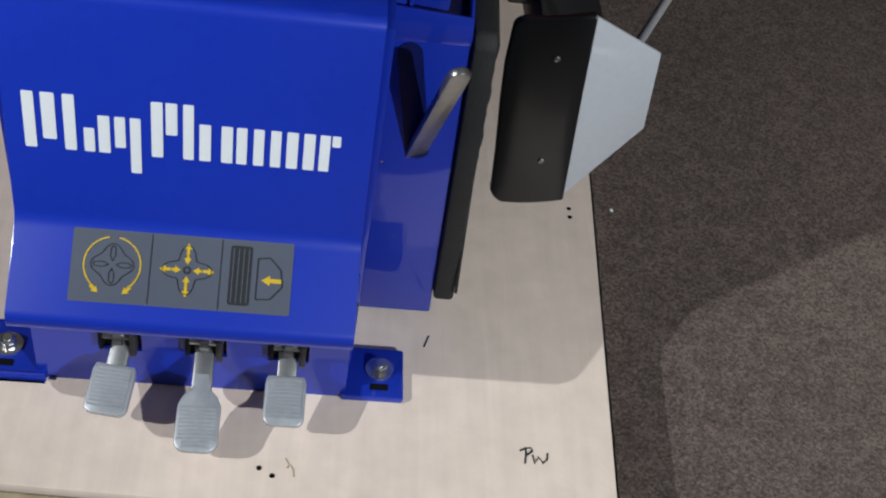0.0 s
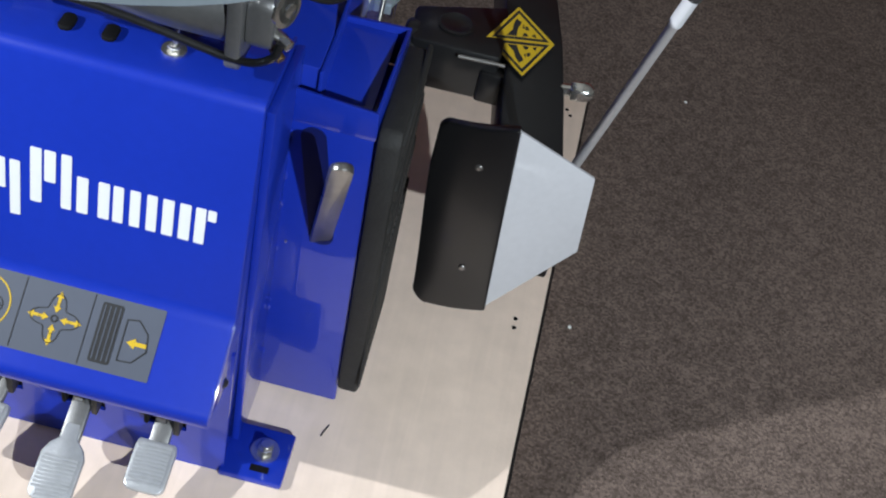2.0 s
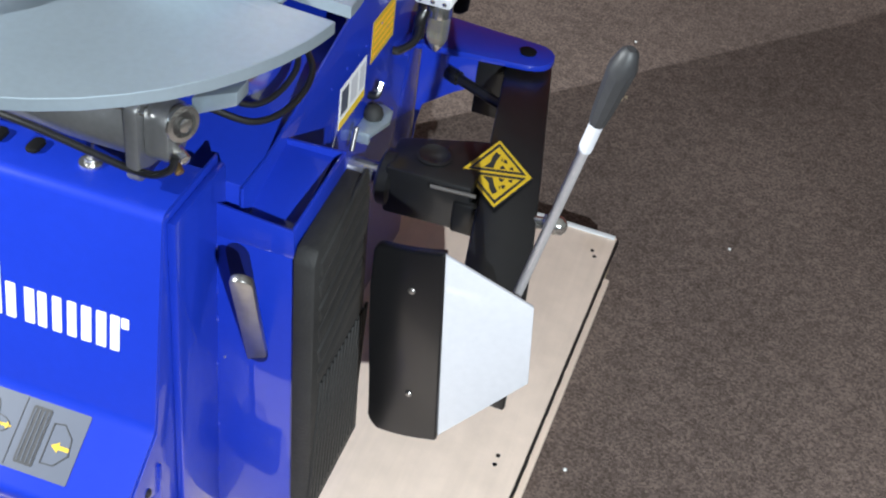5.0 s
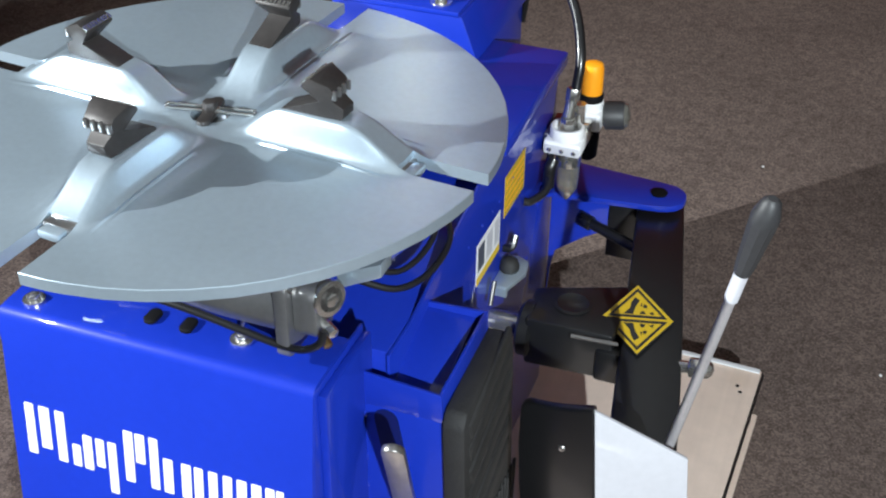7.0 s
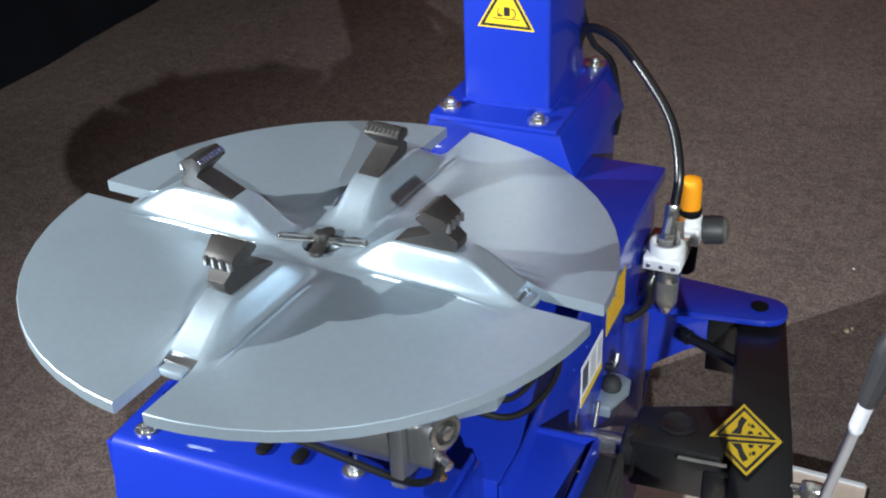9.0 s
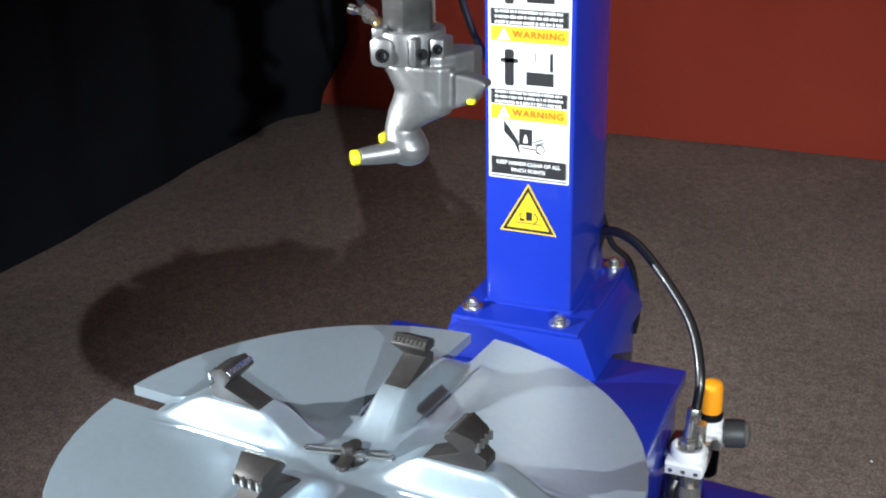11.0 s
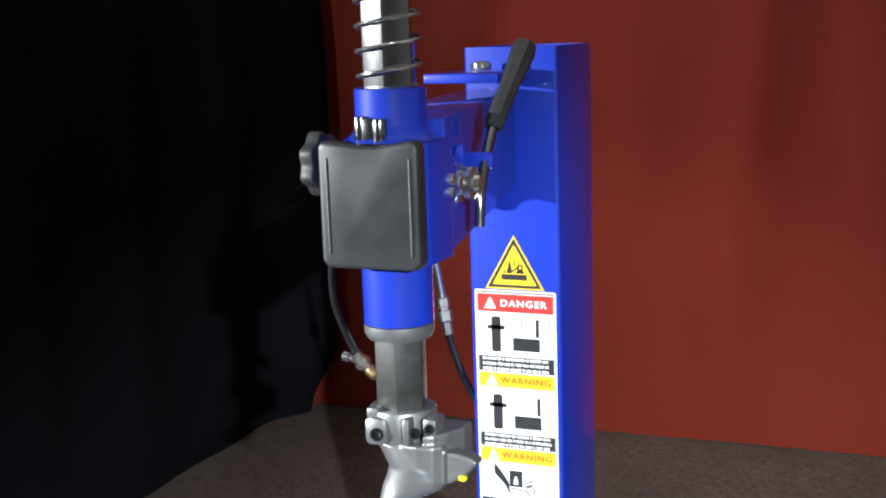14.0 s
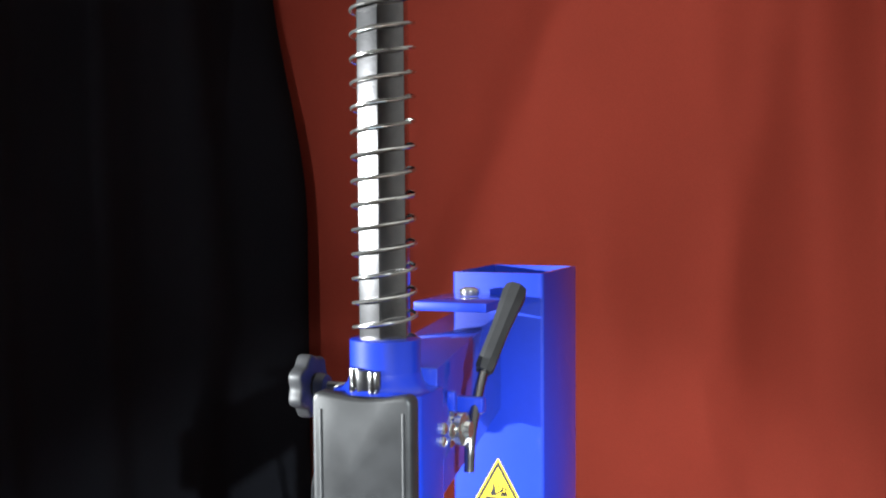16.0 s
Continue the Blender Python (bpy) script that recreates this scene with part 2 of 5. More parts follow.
def lathe(profile, at=(0, 0, 0), way=(0, 0, 1), sides=28, bm=None):
    """Rings of (radius, height) round an axis from at along way."""
    b = bmesh.new()
    rings = []
    for r, h in profile:
        rings.append([b.verts.new((r * math.cos(2 * math.pi * k / sides), r * math.sin(2 * math.pi * k / sides), h)) for k in range(sides)])
    for p, q in zip(rings, rings[1:]):
        for k in range(sides):
            b.faces.new((p[k], p[(k + 1) % sides], q[(k + 1) % sides], q[k]))
    b.faces.new(rings[0]), b.faces.new(rings[-1])
    bmesh.ops.transform(b, matrix=Matrix.Translation(at) @ Vector(way).to_track_quat("Z", "Y").to_matrix().to_4x4(), verts=b.verts)
    return merge(bm, b) if bm else b


def bend(points, steps=8):
    """A smooth line through some points."""
    ps = [Vector(p) for p in points]
    ps = [2 * ps[0] - ps[1]] + ps + [2 * ps[-1] - ps[-2]]
    out = []
    for a, b, c, d in zip(ps, ps[1:], ps[2:], ps[3:]):
        for k in range(steps):
            t = k / steps
            out.append(0.5 * (2 * b + (c - a) * t + (2 * a - 5 * b + 4 * c - d) * t * t + (3 * b - a - 3 * c + d) * t**3))
    return out + [ps[-2]]


def tube(points, r, sides=10, bm=None):
    """A round section led along a line; r may be a list."""
    b = bmesh.new()
    ps = [Vector(p) for p in points]
    rings, up = [], None
    for i, p in enumerate(ps):
        way = (ps[min(i + 1, len(ps) - 1)] - ps[max(i - 1, 0)]).normalized()
        if up is None:
            up = way.orthogonal().normalized()
        up = (up - way * up.dot(way)).normalized()
        side, rr = way.cross(up), r[i] if isinstance(r, (list, tuple)) else r
        rings.append([b.verts.new(p + rr * (math.cos(2 * math.pi * k / sides) * up + math.sin(2 * math.pi * k / sides) * side)) for k in range(sides)])
    for p, q in zip(rings, rings[1:]):
        for k in range(sides):
            b.faces.new((p[k], p[(k + 1) % sides], q[(k + 1) % sides], q[k]))
    b.faces.new(rings[0]), b.faces.new(rings[-1])
    return merge(bm, b) if bm else b


def arc(cx, cy, r, a, b, n=6):
    return [(cx + r * math.cos(radians(a + (b - a) * k / n)), cy + r * math.sin(radians(a + (b - a) * k / n))) for k in range(n + 1)]


def rounded_rect(x0, y0, x1, y1, r, n=5):
    return arc(x1 - r, y1 - r, r, 0, 90, n) + arc(x0 + r, y1 - r, r, 90, 180, n) + arc(x0 + r, y0 + r, r, 180, 270, n) + arc(x1 - r, y0 + r, r, 270, 360, n)


def lettering(words, height, m, mat, parent, name="lettering", bold=0.02, spacing=1.0):
    """Words in the built-in font as a thin solid, centred at m's origin, reading along its x."""
    curve = bpy.data.curves.new(name, "FONT")
    curve.body, curve.size, curve.align_x, curve.align_y, curve.extrude = words, height * 1.38, "CENTER", "CENTER", 0.0003
    curve.offset, curve.space_character = height * bold, spacing
    ob = bpy.data.objects.new(name, curve)
    me = bpy.data.meshes.new_from_object(ob)
    bpy.data.objects.remove(ob)
    bm = bmesh.new()
    bm.from_mesh(me)
    bpy.data.meshes.remove(me)
    bmesh.ops.transform(bm, matrix=m, verts=bm.verts)
    return part(name, bm, mat, parent, words, 0)


def bolt(at, way, r, parent, name="bolt", mat=None, washer=1.7, height=None):
    """A hexagon head on a washer, sunk a little into its seat."""
    at, way = Vector(at), Vector(way).normalized()
    h = height or r * 0.9
    bm = rod(at - way * 0.001, at + way * r * 0.3, r * washer, sides=20)
    rod(at + way * r * 0.3, at + way * (r * 0.3 + h), r, sides=6, bevel=r * 0.12, bm=bm)
    rod(at + way * (r * 0.3 + h), at + way * (r * 0.3 + h * 1.35), r * 0.55, sides=14, bm=bm)
    return part(name, bm, mat or CHROME, parent)

# ---- the hall: carpet, drapes, plain unseen walls behind the lamps and ceiling, pale to bounce light ----
FLOOR = -0.078
part("floor", box((-2.6, -6.0, FLOOR - 0.1), (6.0, 3.7, FLOOR)), CARPET, smooth=0)
tagged(bpy.data.objects["floor"], "dark brown short-pile carpet, trodden and specked", "floor", kind="structure")
part("ceiling", box((-2.6, -6.0, 4.0), (6.0, 3.7, 4.1)), WALL, smooth=0)
tagged(bpy.data.objects["ceiling"], "plain hall ceiling out of view, pale to bounce light", "ceiling", kind="structure")
for name, lo, hi in (("wall_north", (-2.6, 3.6, FLOOR), (6.0, 3.7, 4.0)), ("wall_south", (-2.6, -6.1, FLOOR), (6.0, -6.0, 4.0)),
                     ("wall_west", (-2.7, -6.0, FLOOR), (-2.6, 3.7, 4.0)), ("wall_east", (6.0, -6.0, FLOOR), (6.1, 3.7, 4.0))):
    part(name, box(lo, hi), WALL, smooth=0)
    tagged(bpy.data.objects[name], "plain hall wall out of view, pale to bounce light", "wall", kind="structure")


def ease(t):
    t = min(1, max(0, t))
    return t * t * (3 - 2 * t)


def drape(name, start, end, height, folds, mat, label, seed, flare=0.0, creases=()):
    """A hanging cloth from start to end along the floor, with soft uneven folds and some thickness."""
    bm = bmesh.new()
    a, b = Vector((*start, FLOOR)), Vector((*end, FLOOR))
    way = (b - a).normalized()
    out = Vector((-way.y, way.x, 0))
    n, rows = int((b - a).length / 0.032), 46
    grid = []
    for j in range(rows + 1):
        z = height * j / rows
        line = []
        for i in range(n + 1):
            s = (b - a).length * i / n
            d = 0.0
            for pitch, amount, slant, power in folds:
                w = 0.5 + 0.5 * math.sin((s - slant * z) * 2 * math.pi / pitch + seed * pitch)
                d += amount * w**power * (0.15 + 0.85 * ease(z / 1.1))
            d += 0.02 * (noise.noise((s * 1.1, z * 0.7, seed)) + 0.4 * noise.noise((s * 3.1, z * 1.3, seed + 5)))
            if flare:
                d *= 1 - math.exp(-s / 0.35)
                d += (flare - 0.16 * ease((0.36 - z) / 0.36) - 0.17 * ease((z - 1.6) / 1.2)) * math.exp(-(s / (0.12 + 0.3 * ease(z / 1.2))) ** 2)
            for s0, z0, slope, depth, near, far, top in creases:
                u = s - s0 - slope * (z - z0)
                d += depth * ease((z - 0.15) / 0.7) * (1 - ease((z - top) / 0.6)) * math.exp(-(u / (far if u < 0 else near)) ** 2)
            line.append(bm.verts.new(a + way * s + out * d + Vector((0, 0, z + 0.006 + (0.006 * noise.noise((s * 2, 3, seed)) if j == 0 else 0)))))
        grid.append(line)
    for j in range(rows):
        for i in range(n):
            bm.faces.new((grid[j][i], grid[j][i + 1], grid[j + 1][i + 1], grid[j + 1][i]))
    made = bmesh.ops.solidify(bm, geom=bm.faces[:], thickness=0.004)
    return tagged(part(name, bm, mat, smooth=60), label, "curtain")


drape("red_curtain", (6.0, 3.207), (-2.5, 3.207), 3.9, ((1.9, 0.05, -0.3, 3), (3.3, 0.1, -0.2, 2), (0.7, 0.035, -0.1, 2), (0.43, 0.012, 0.05, 3)), RED_CLOTH,
      "deep red cloth drape hung to the carpet in soft folds", 2.0, 0.0, ((6.64, 2.5, -0.46, 0.21, 0.22, 0.8, 9), (5.9, 2.5, -0.2, 0.05, 0.1, 0.3, 9), (5.75, 0.9, 0.05, 0.025, 0.06, 0.15, 9), (6.15, 0.53, 0.25, 0.04, 0.18, 0.055, 0.7), (6.34, 0.4, 0.1, 0.018, 0.1, 0.05, 0.6)))
drape("black_curtain", (-2.187, 3.08), (-2.187, -6.0), 3.9, ((0.55, 0.05, 0.03, 2), (1.3, 0.05, 0.06, 2)), BLACK_CLOTH,
      "black cloth drape hung to the carpet in folds", 4.0, 0.265)

# ---- the pallet under the machine ----
PALLET = pose(0.59, 0.178, 0, 0, 0, -2.1)
pallet = thing("pallet", PALLET @ Vector((-0.58, -0.58, FLOOR)), "pale plywood pallet with nail holes under the blue machine", "pallet")
part("board", box((-0.99, -1.149, -0.018), (0.0, 0, 0), 0.0015, PALLET), PLY, pallet, "pale plywood deck board")
for y in (-1.148, -0.63, -0.1):
    part("bottom_board", box((-0.99, y, FLOOR + 0.001), (0, y + 0.1, FLOOR + 0.019), 0.002, PALLET), WOOD, pallet)
for x in (-0.99, -0.57, -0.1):
    part("stringer", box((x, -1.148, FLOOR + 0.019), (x + 0.085, 0, -0.018), 0.002, PALLET), WOOD, pallet)
part("bottom_board", box((-0.075, -1.145, FLOOR + 0.002), (0.01, -0.045, FLOOR + 0.0165), 0.002, PALLET), PLY, pallet)
part("edge_strip", box((-0.2, -0.011, 0.0003), (-0.003, 0.0, 0.0035), 0.0012, PALLET), NAME_WHITE, pallet, "pale strip along the deck board's edge")
# An added black tube draws the shaded side of the deck as a dark line.
line = [PALLET @ Vector((0.0022 + 0.0014 * noise.noise((k * 0.7, 1, 2)), -1.148 + 1.148 * k / 70, -0.0075 + 0.003 * noise.noise((k * 0.5, 4, 2)))) for k in range(71)]
part("edge_shade", tube(line, 0.0032, 7), HOSE, pallet, "thin dark line for the shade at the board's edge")


def nail(x, y, r=0.0035):
    part("nail_hole", rod((x, y, -0.002), (x, y, 0.0006), r, sides=10), HOLE, pallet)


for x, y in ((0.531, -0.4), (0.531, -0.418), (0.556, 0.123), (0.563, 0.108), (0.094, -0.9), (0.111, -0.91)):
    nail(x, y)
scribble = (((0.427, -0.851), (0.435, -0.8465), (0.442, -0.8455)), ((0.435, -0.8475), (0.4345, -0.858), (0.4325, -0.87)), ((0.442, -0.8455), (0.4435, -0.85), (0.436, -0.857)),
            ((0.4435, -0.856), (0.4455, -0.869), (0.451, -0.859), (0.4565, -0.868), (0.462, -0.862), (0.4635, -0.8525)))
for line in scribble:
    part("pencil_mark", tube([(x, y, 0.0003) for x, y in line], 0.0012, 6), INK, pallet)
for line in (((0.126, -0.884), (0.131, -0.892), (0.129, -0.898)), ((0.133, -0.893), (0.1365, -0.9), (0.138, -0.91))):
    part("scratch", tube([(x, y, 0.0001) for x, y in line], 0.001, 6), WOOD, pallet)
part("pencil_mark", rod((0.302, -0.692, 0.0004), (0.309, -0.672, 0.0004), 0.001, sides=6), INK, pallet)


def crumb(x, y, size, mat, label):
    """A speck of litter on the carpet."""
    b = bmesh.new()
    bmesh.ops.create_icosphere(b, subdivisions=2, radius=size)
    for v in b.verts:
        v.co *= 1 + 0.5 * noise.noise(v.co * (1.3 / size))
        v.co.z *= 0.45
    bmesh.ops.translate(b, vec=(x, y, FLOOR + size * 0.4), verts=b.verts)
    tagged(part("crumb", b, mat), label, "crumb", "litter on the carpet")


crumb(0.492, 0.76, 0.0065, WOOD, "small tan crumb lying on the brown carpet")
crumb(0.502, 0.775, 0.004, WOOD, "small tan crumb lying on the brown carpet")
for x, y in ((0.475, 1.027), (0.627, -0.318), (0.795, 0.341)):
    crumb(x, y, 0.0032, WHITE, "tiny white speck of lint on the brown carpet")

# ---- the tyre changer ----
machine = thing("tyre_changer", (0, -0.3, 0), "blue floor-standing tyre changer with a zinc turntable, on a plywood pallet", "tyre changer")

# cabinet
bm = prism([(-0.62, 0.545), (-0.735, 0.545), (-0.772, 0.292), (-0.765, 0.23), (-0.765, 0.02), (-0.62, 0.02)], "x", -0.19, 0.19)
box((-0.221, -0.62, 0.0), (0.221, 0.02, 0.545), 0.003, bm=bm)
box((-0.11, 0.0, 0.0), (0.11, 0.212, 0.618), 0.003, bm=bm)
cabinet = part("cabinet_body", bm, BLUE, machine, "glossy blue sheet-steel cabinet")
for s in (-1, 1):
    wall = [(-0.625, 0.0), (0.026, 0.0), (0.026, 0.6), (-0.30, 0.6), (-0.56, 0.545), (-0.625, 0.545)]
    part("side_wall", prism(wall, "x", s * 0.221, s * 0.2255, 0.001), BLUE, machine)
    cheek = [(-0.655, 0.578), (-0.741, 0.578), (-0.778, 0.288), (-0.862, 0.222), (-0.80, 0.2), (-0.782, 0.19), (-0.782, 0.0), (-0.62, 0.0), (-0.62, 0.578)]
    part("cheek", prism(cheek, "x", s * 0.1885, s * 0.1925, 0.001), BLUE, machine)
    part("side_flange", box((s * 0.1926, -0.738, 0.0), (s * 0.2025, -0.62, 0.57), 0.0022), BLUE, machine, "blue sheet-steel side flange")
part("rear_top", box((-0.238, -0.26, 0.6), (0.238, 0.03, 0.623), 0.004), BLUE, machine)

# front panel: a folded sheet, a flap on top, a steep face and a sloping control plate
def folded(points, thick, radius, n=5):
    """The outline of a sheet folded along points, with rounded bends."""
    ps = [Vector(p) for p in points]
    line = [ps[0]]
    for a, b, c in zip(ps, ps[1:], ps[2:]):
        r = min(radius, (a - b).length * 0.45, (c - b).length * 0.45)
        p, q = b + (a - b).normalized() * r, b + (c - b).normalized() * r
        line += [p * (1 - t) ** 2 + b * 2 * t * (1 - t) + q * t * t for t in (k / n for k in range(n + 1))]
    line.append(ps[-1])
    inner = []
    for i, p in enumerate(line):
        d = (line[min(i + 1, len(line) - 1)] - line[max(i - 1, 0)]).normalized()
        inner.append(p + Vector((-d.y, d.x)) * thick)
    return [tuple(p) for p in line + inner[::-1]]


fold = folded([(-0.655, 0.583), (-0.745, 0.583), (-0.782, 0.297), (-0.872, 0.232), (-0.871, 0.214)], 0.003, 0.012)
panel = part("front_panel", prism(fold, "x", -0.1925, 0.1925, 0.0012), BLUE, machine, "folded glossy blue front cover")


def on_fold(p, q, x, s):
    """The pose of a plate on the panel's face from p to q (y, z), s metres down it; x along it, y up it, z out of it."""
    p, q = Vector((0, *p)), Vector((0, *q))
    up = (p - q).normalized()
    right = Vector((1, 0, 0))
    m = Matrix((right, up, right.cross(up))).transposed().to_4x4()
    return Matrix.Translation(p - up * s + right * x) @ m


# the maker's name as plain white bars
face = lambda x, s: on_fold((-0.745, 0.583), (-0.782, 0.297), x, s)
base = 0.189
TALL, LOW = 0.07, 0.047
bars = ((-0.172, -0.16, 0, TALL), (-0.153, -0.139, 0.012, TALL), (-0.131, -0.119, 0, TALL), (-0.111, -0.1, 0, 0.03), (-0.096, -0.084, 0, LOW), (-0.079, -0.068, 0.008, LOW), (-0.063, -0.052, -0.024, LOW),
        (-0.041, -0.029, 0, TALL), (-0.026, -0.014, 0.03, TALL), (-0.008, 0.003, 0, TALL), (0.009, 0.021, 0, LOW), (0.032, 0.044, 0, LOW), (0.048, 0.059, 0, LOW), (0.066, 0.077, 0, LOW), (0.084, 0.095, 0, LOW),
        (0.101, 0.113, 0, LOW), (0.119, 0.131, 0, LOW), (0.136, 0.147, 0, LOW), (0.149, 0.158, 0.033, LOW))
for x0, x1, y0, y1 in bars:
    part("name_bar", prism(rounded_rect(x0, y0, x1, y1, 0.0015), "z", 0.0, 0.0008, m=face(0, base)), NAME_WHITE, panel, "plain white printed bar", 0)
for x in (-0.034, 0.010):
    slot = rounded_rect(-0.0075, -0.0125, 0.0075, 0.0125, 0.0065)
    part("vent_plug", prism(slot, "z", 0.582, 0.588, 0.002, pose(x + 0.012, -0.699, 0, 0, 0, 0)), HOLE, panel, "black oval plug")
part("post", rod((0.086, -0.699, 0.585), (0.089, -0.692, 0.618), 0.0028, sides=10), CHROME, panel)
for x, y in ((-0.163, -0.718), (0.086, -0.698)):
    bolt((x, y, 0.583), (0, 0, 1), 0.0075, panel, height=0.005)

# control label on the sloping plate
plate = lambda x, s: on_fold((-0.782, 0.297), (-0.872, 0.232), x, s)
label = part("control_label", prism(rounded_rect(-0.127, -0.088, 0.117, -0.006, 0.002), "z", 0.0, 0.0008, m=plate(0, 0)), GREY_LABEL, panel, "grey control label with yellow arrows", 0)


def mark(points, mat, lift=0.0014, name="symbol", m=None):
    return part(name, prism(points, "z", 0.0006, lift, m=m if m else plate(0, 0)), mat, panel, smooth=0)


def ring(cx, cy, r, a, b, w, n=18):
    return arc(cx, cy, r + w / 2, a, b, n) + arc(cx, cy, r - w / 2, b, a, n)


def stroke(x0, y0, x1, y1, w):
    d = Vector((x1 - x0, y1 - y0)).normalized()
    nx, ny = -d.y * w / 2, d.x * w / 2
    return [(x0 + nx, y0 + ny), (x0 - nx, y0 - ny), (x1 - nx, y1 - ny), (x1 + nx, y1 + ny)]


def arrow(x0, y0, x1, y1, w, mat=None):
    d = Vector((x1 - x0, y1 - y0))
    u = d.normalized()
    k = Vector((-u.y, u.x))
    tip, neck, a = Vector((x1, y1)), Vector((x1, y1)) - u * w * 1.6, Vector((x0, y0))
    pts = [a + k * w * 0.4, a - k * w * 0.4, neck - k * w * 0.4, neck - k * w, tip, neck + k * w, neck + k * w * 0.4]
    mark([(p.x, p.y) for p in pts], mat or GOLD)


cx, cy = -0.082, -0.045
for a, b in ((100, 235), (80, -55)):
    mark(ring(cx, cy, 0.031, a, b, 0.0017), GOLD)
arrow(cx - 0.022, cy - 0.024, cx - 0.013, cy - 0.032, 0.0042)
arrow(cx + 0.022, cy - 0.024, cx + 0.013, cy - 0.032, 0.0042)


def outline(points, w=0.0011):
    for p, q in zip(points, points[1:] + points[:1]):
        mark(stroke(*p, *q, w), INK)


def star(cx, cy, mean, swing, n=36):
    return [(cx + (mean + swing * math.cos(4 * a)) * math.cos(a), cy + (mean + swing * math.cos(4 * a)) * math.sin(a)) for a in (2 * math.pi * k / n for k in range(n))]


outline(star(cx, cy, 0.0205, 0.003))
for k in range(4):
    c, s = math.cos(k * math.pi / 2), math.sin(k * math.pi / 2)
    outline([(cx + x * c - y * s, cy + x * s + y * c) for x, y in ((0.004, 0.0), (0.01, 0.0028), (0.019, 0.0024), (0.021, 0.0), (0.019, -0.0024), (0.01, -0.0028))])
cx = 0.0
outline(star(cx, cy, 0.021, 0.0065))
mark(ring(cx, cy, 0.0035, 0, 359, 0.002, 12), INK)
for dx, dy in ((1, 0), (-1, 0), (0, 1), (0, -1)):
    arrow(cx + dx * 0.016, cy + dy * 0.016, cx + dx * 0.0305, cy + dy * 0.0305, 0.0042)
    arrow(cx + dx * 0.018, cy + dy * 0.018, cx + dx * 0.0065, cy + dy * 0.0065, 0.0042)
mark(rounded_rect(0.047, -0.08, 0.071, -0.013, 0.003), INK)
for k in range(4):
    mark(stroke(0.0505 + k * 0.0057, -0.077, 0.0505 + k * 0.0057, -0.016, 0.0012), GREY_LABEL, 0.0019)
shape = [(0.078, -0.072), (0.078, -0.026), (0.091, -0.024), (0.104, -0.037), (0.107, -0.056), (0.094, -0.071)]
for p, q in zip(shape, shape[1:] + shape[:1]):
    mark(stroke(*p, *q, 0.0015), INK)
arrow(0.106, -0.05, 0.083, -0.05, 0.006)
for x in (-0.0405, 0.037):
    mark(stroke(x, -0.086, x, -0.008, 0.001), INK)

# kick plate with the pedal wells
WELLS = (-0.089, 0.016, 0.119)
kick = part("kick_plate", box((-0.196, -0.783, 0.135), (0.196, -0.778, 0.24)), BLUE, machine, "blue kick plate with three pedal slots", 0)
part("kick_sill", box((-0.196, -0.783, 0.0), (0.196, -0.778, 0.068)), BLUE, kick, smooth=0)
edges = [-0.196] + [v for w in WELLS for v in (w - 0.026, w + 0.026)] + [0.196]
for x0, x1 in zip(edges[::2], edges[1::2]):
    part("kick_post", box((x0, -0.783, 0.068), (x1, -0.778, 0.135)), BLUE, kick, smooth=0)
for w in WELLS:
    # A black box behind each opening stands for the shade inside it.
    part("pedal_well_shade", box((w - 0.034, -0.777, 0.06), (w + 0.034, -0.766, 0.14)), HOLE, machine)
for s in (-1, 1):
    tab = part("foot_tab", box((s * 0.19, -0.79, 0.0), (s * 0.273, -0.708, 0.012), 0.004), BLUE, machine, "blue foot tab bolted to the pallet")
    bolt((s * 0.24, -0.745, 0.012), (0, 0, 1), 0.011, tab)
    part("slot", box((s * 0.24 - 0.012, -0.778, 0.0115), (s * 0.24 + 0.012, -0.768, 0.0126)), HOLE, tab)
bolt((0.1925, -0.806, 0.217), (1, 0, 0), 0.0045, machine, mat=JAW, washer=1.3, height=0.002)
part("weld_spot", lathe([(0.002, 0), (0.0015, 0.0012), (0.0005, 0.0016)], (0.2126, -0.645, 0.30), (0, -1, 0), 8), CHROME, machine)

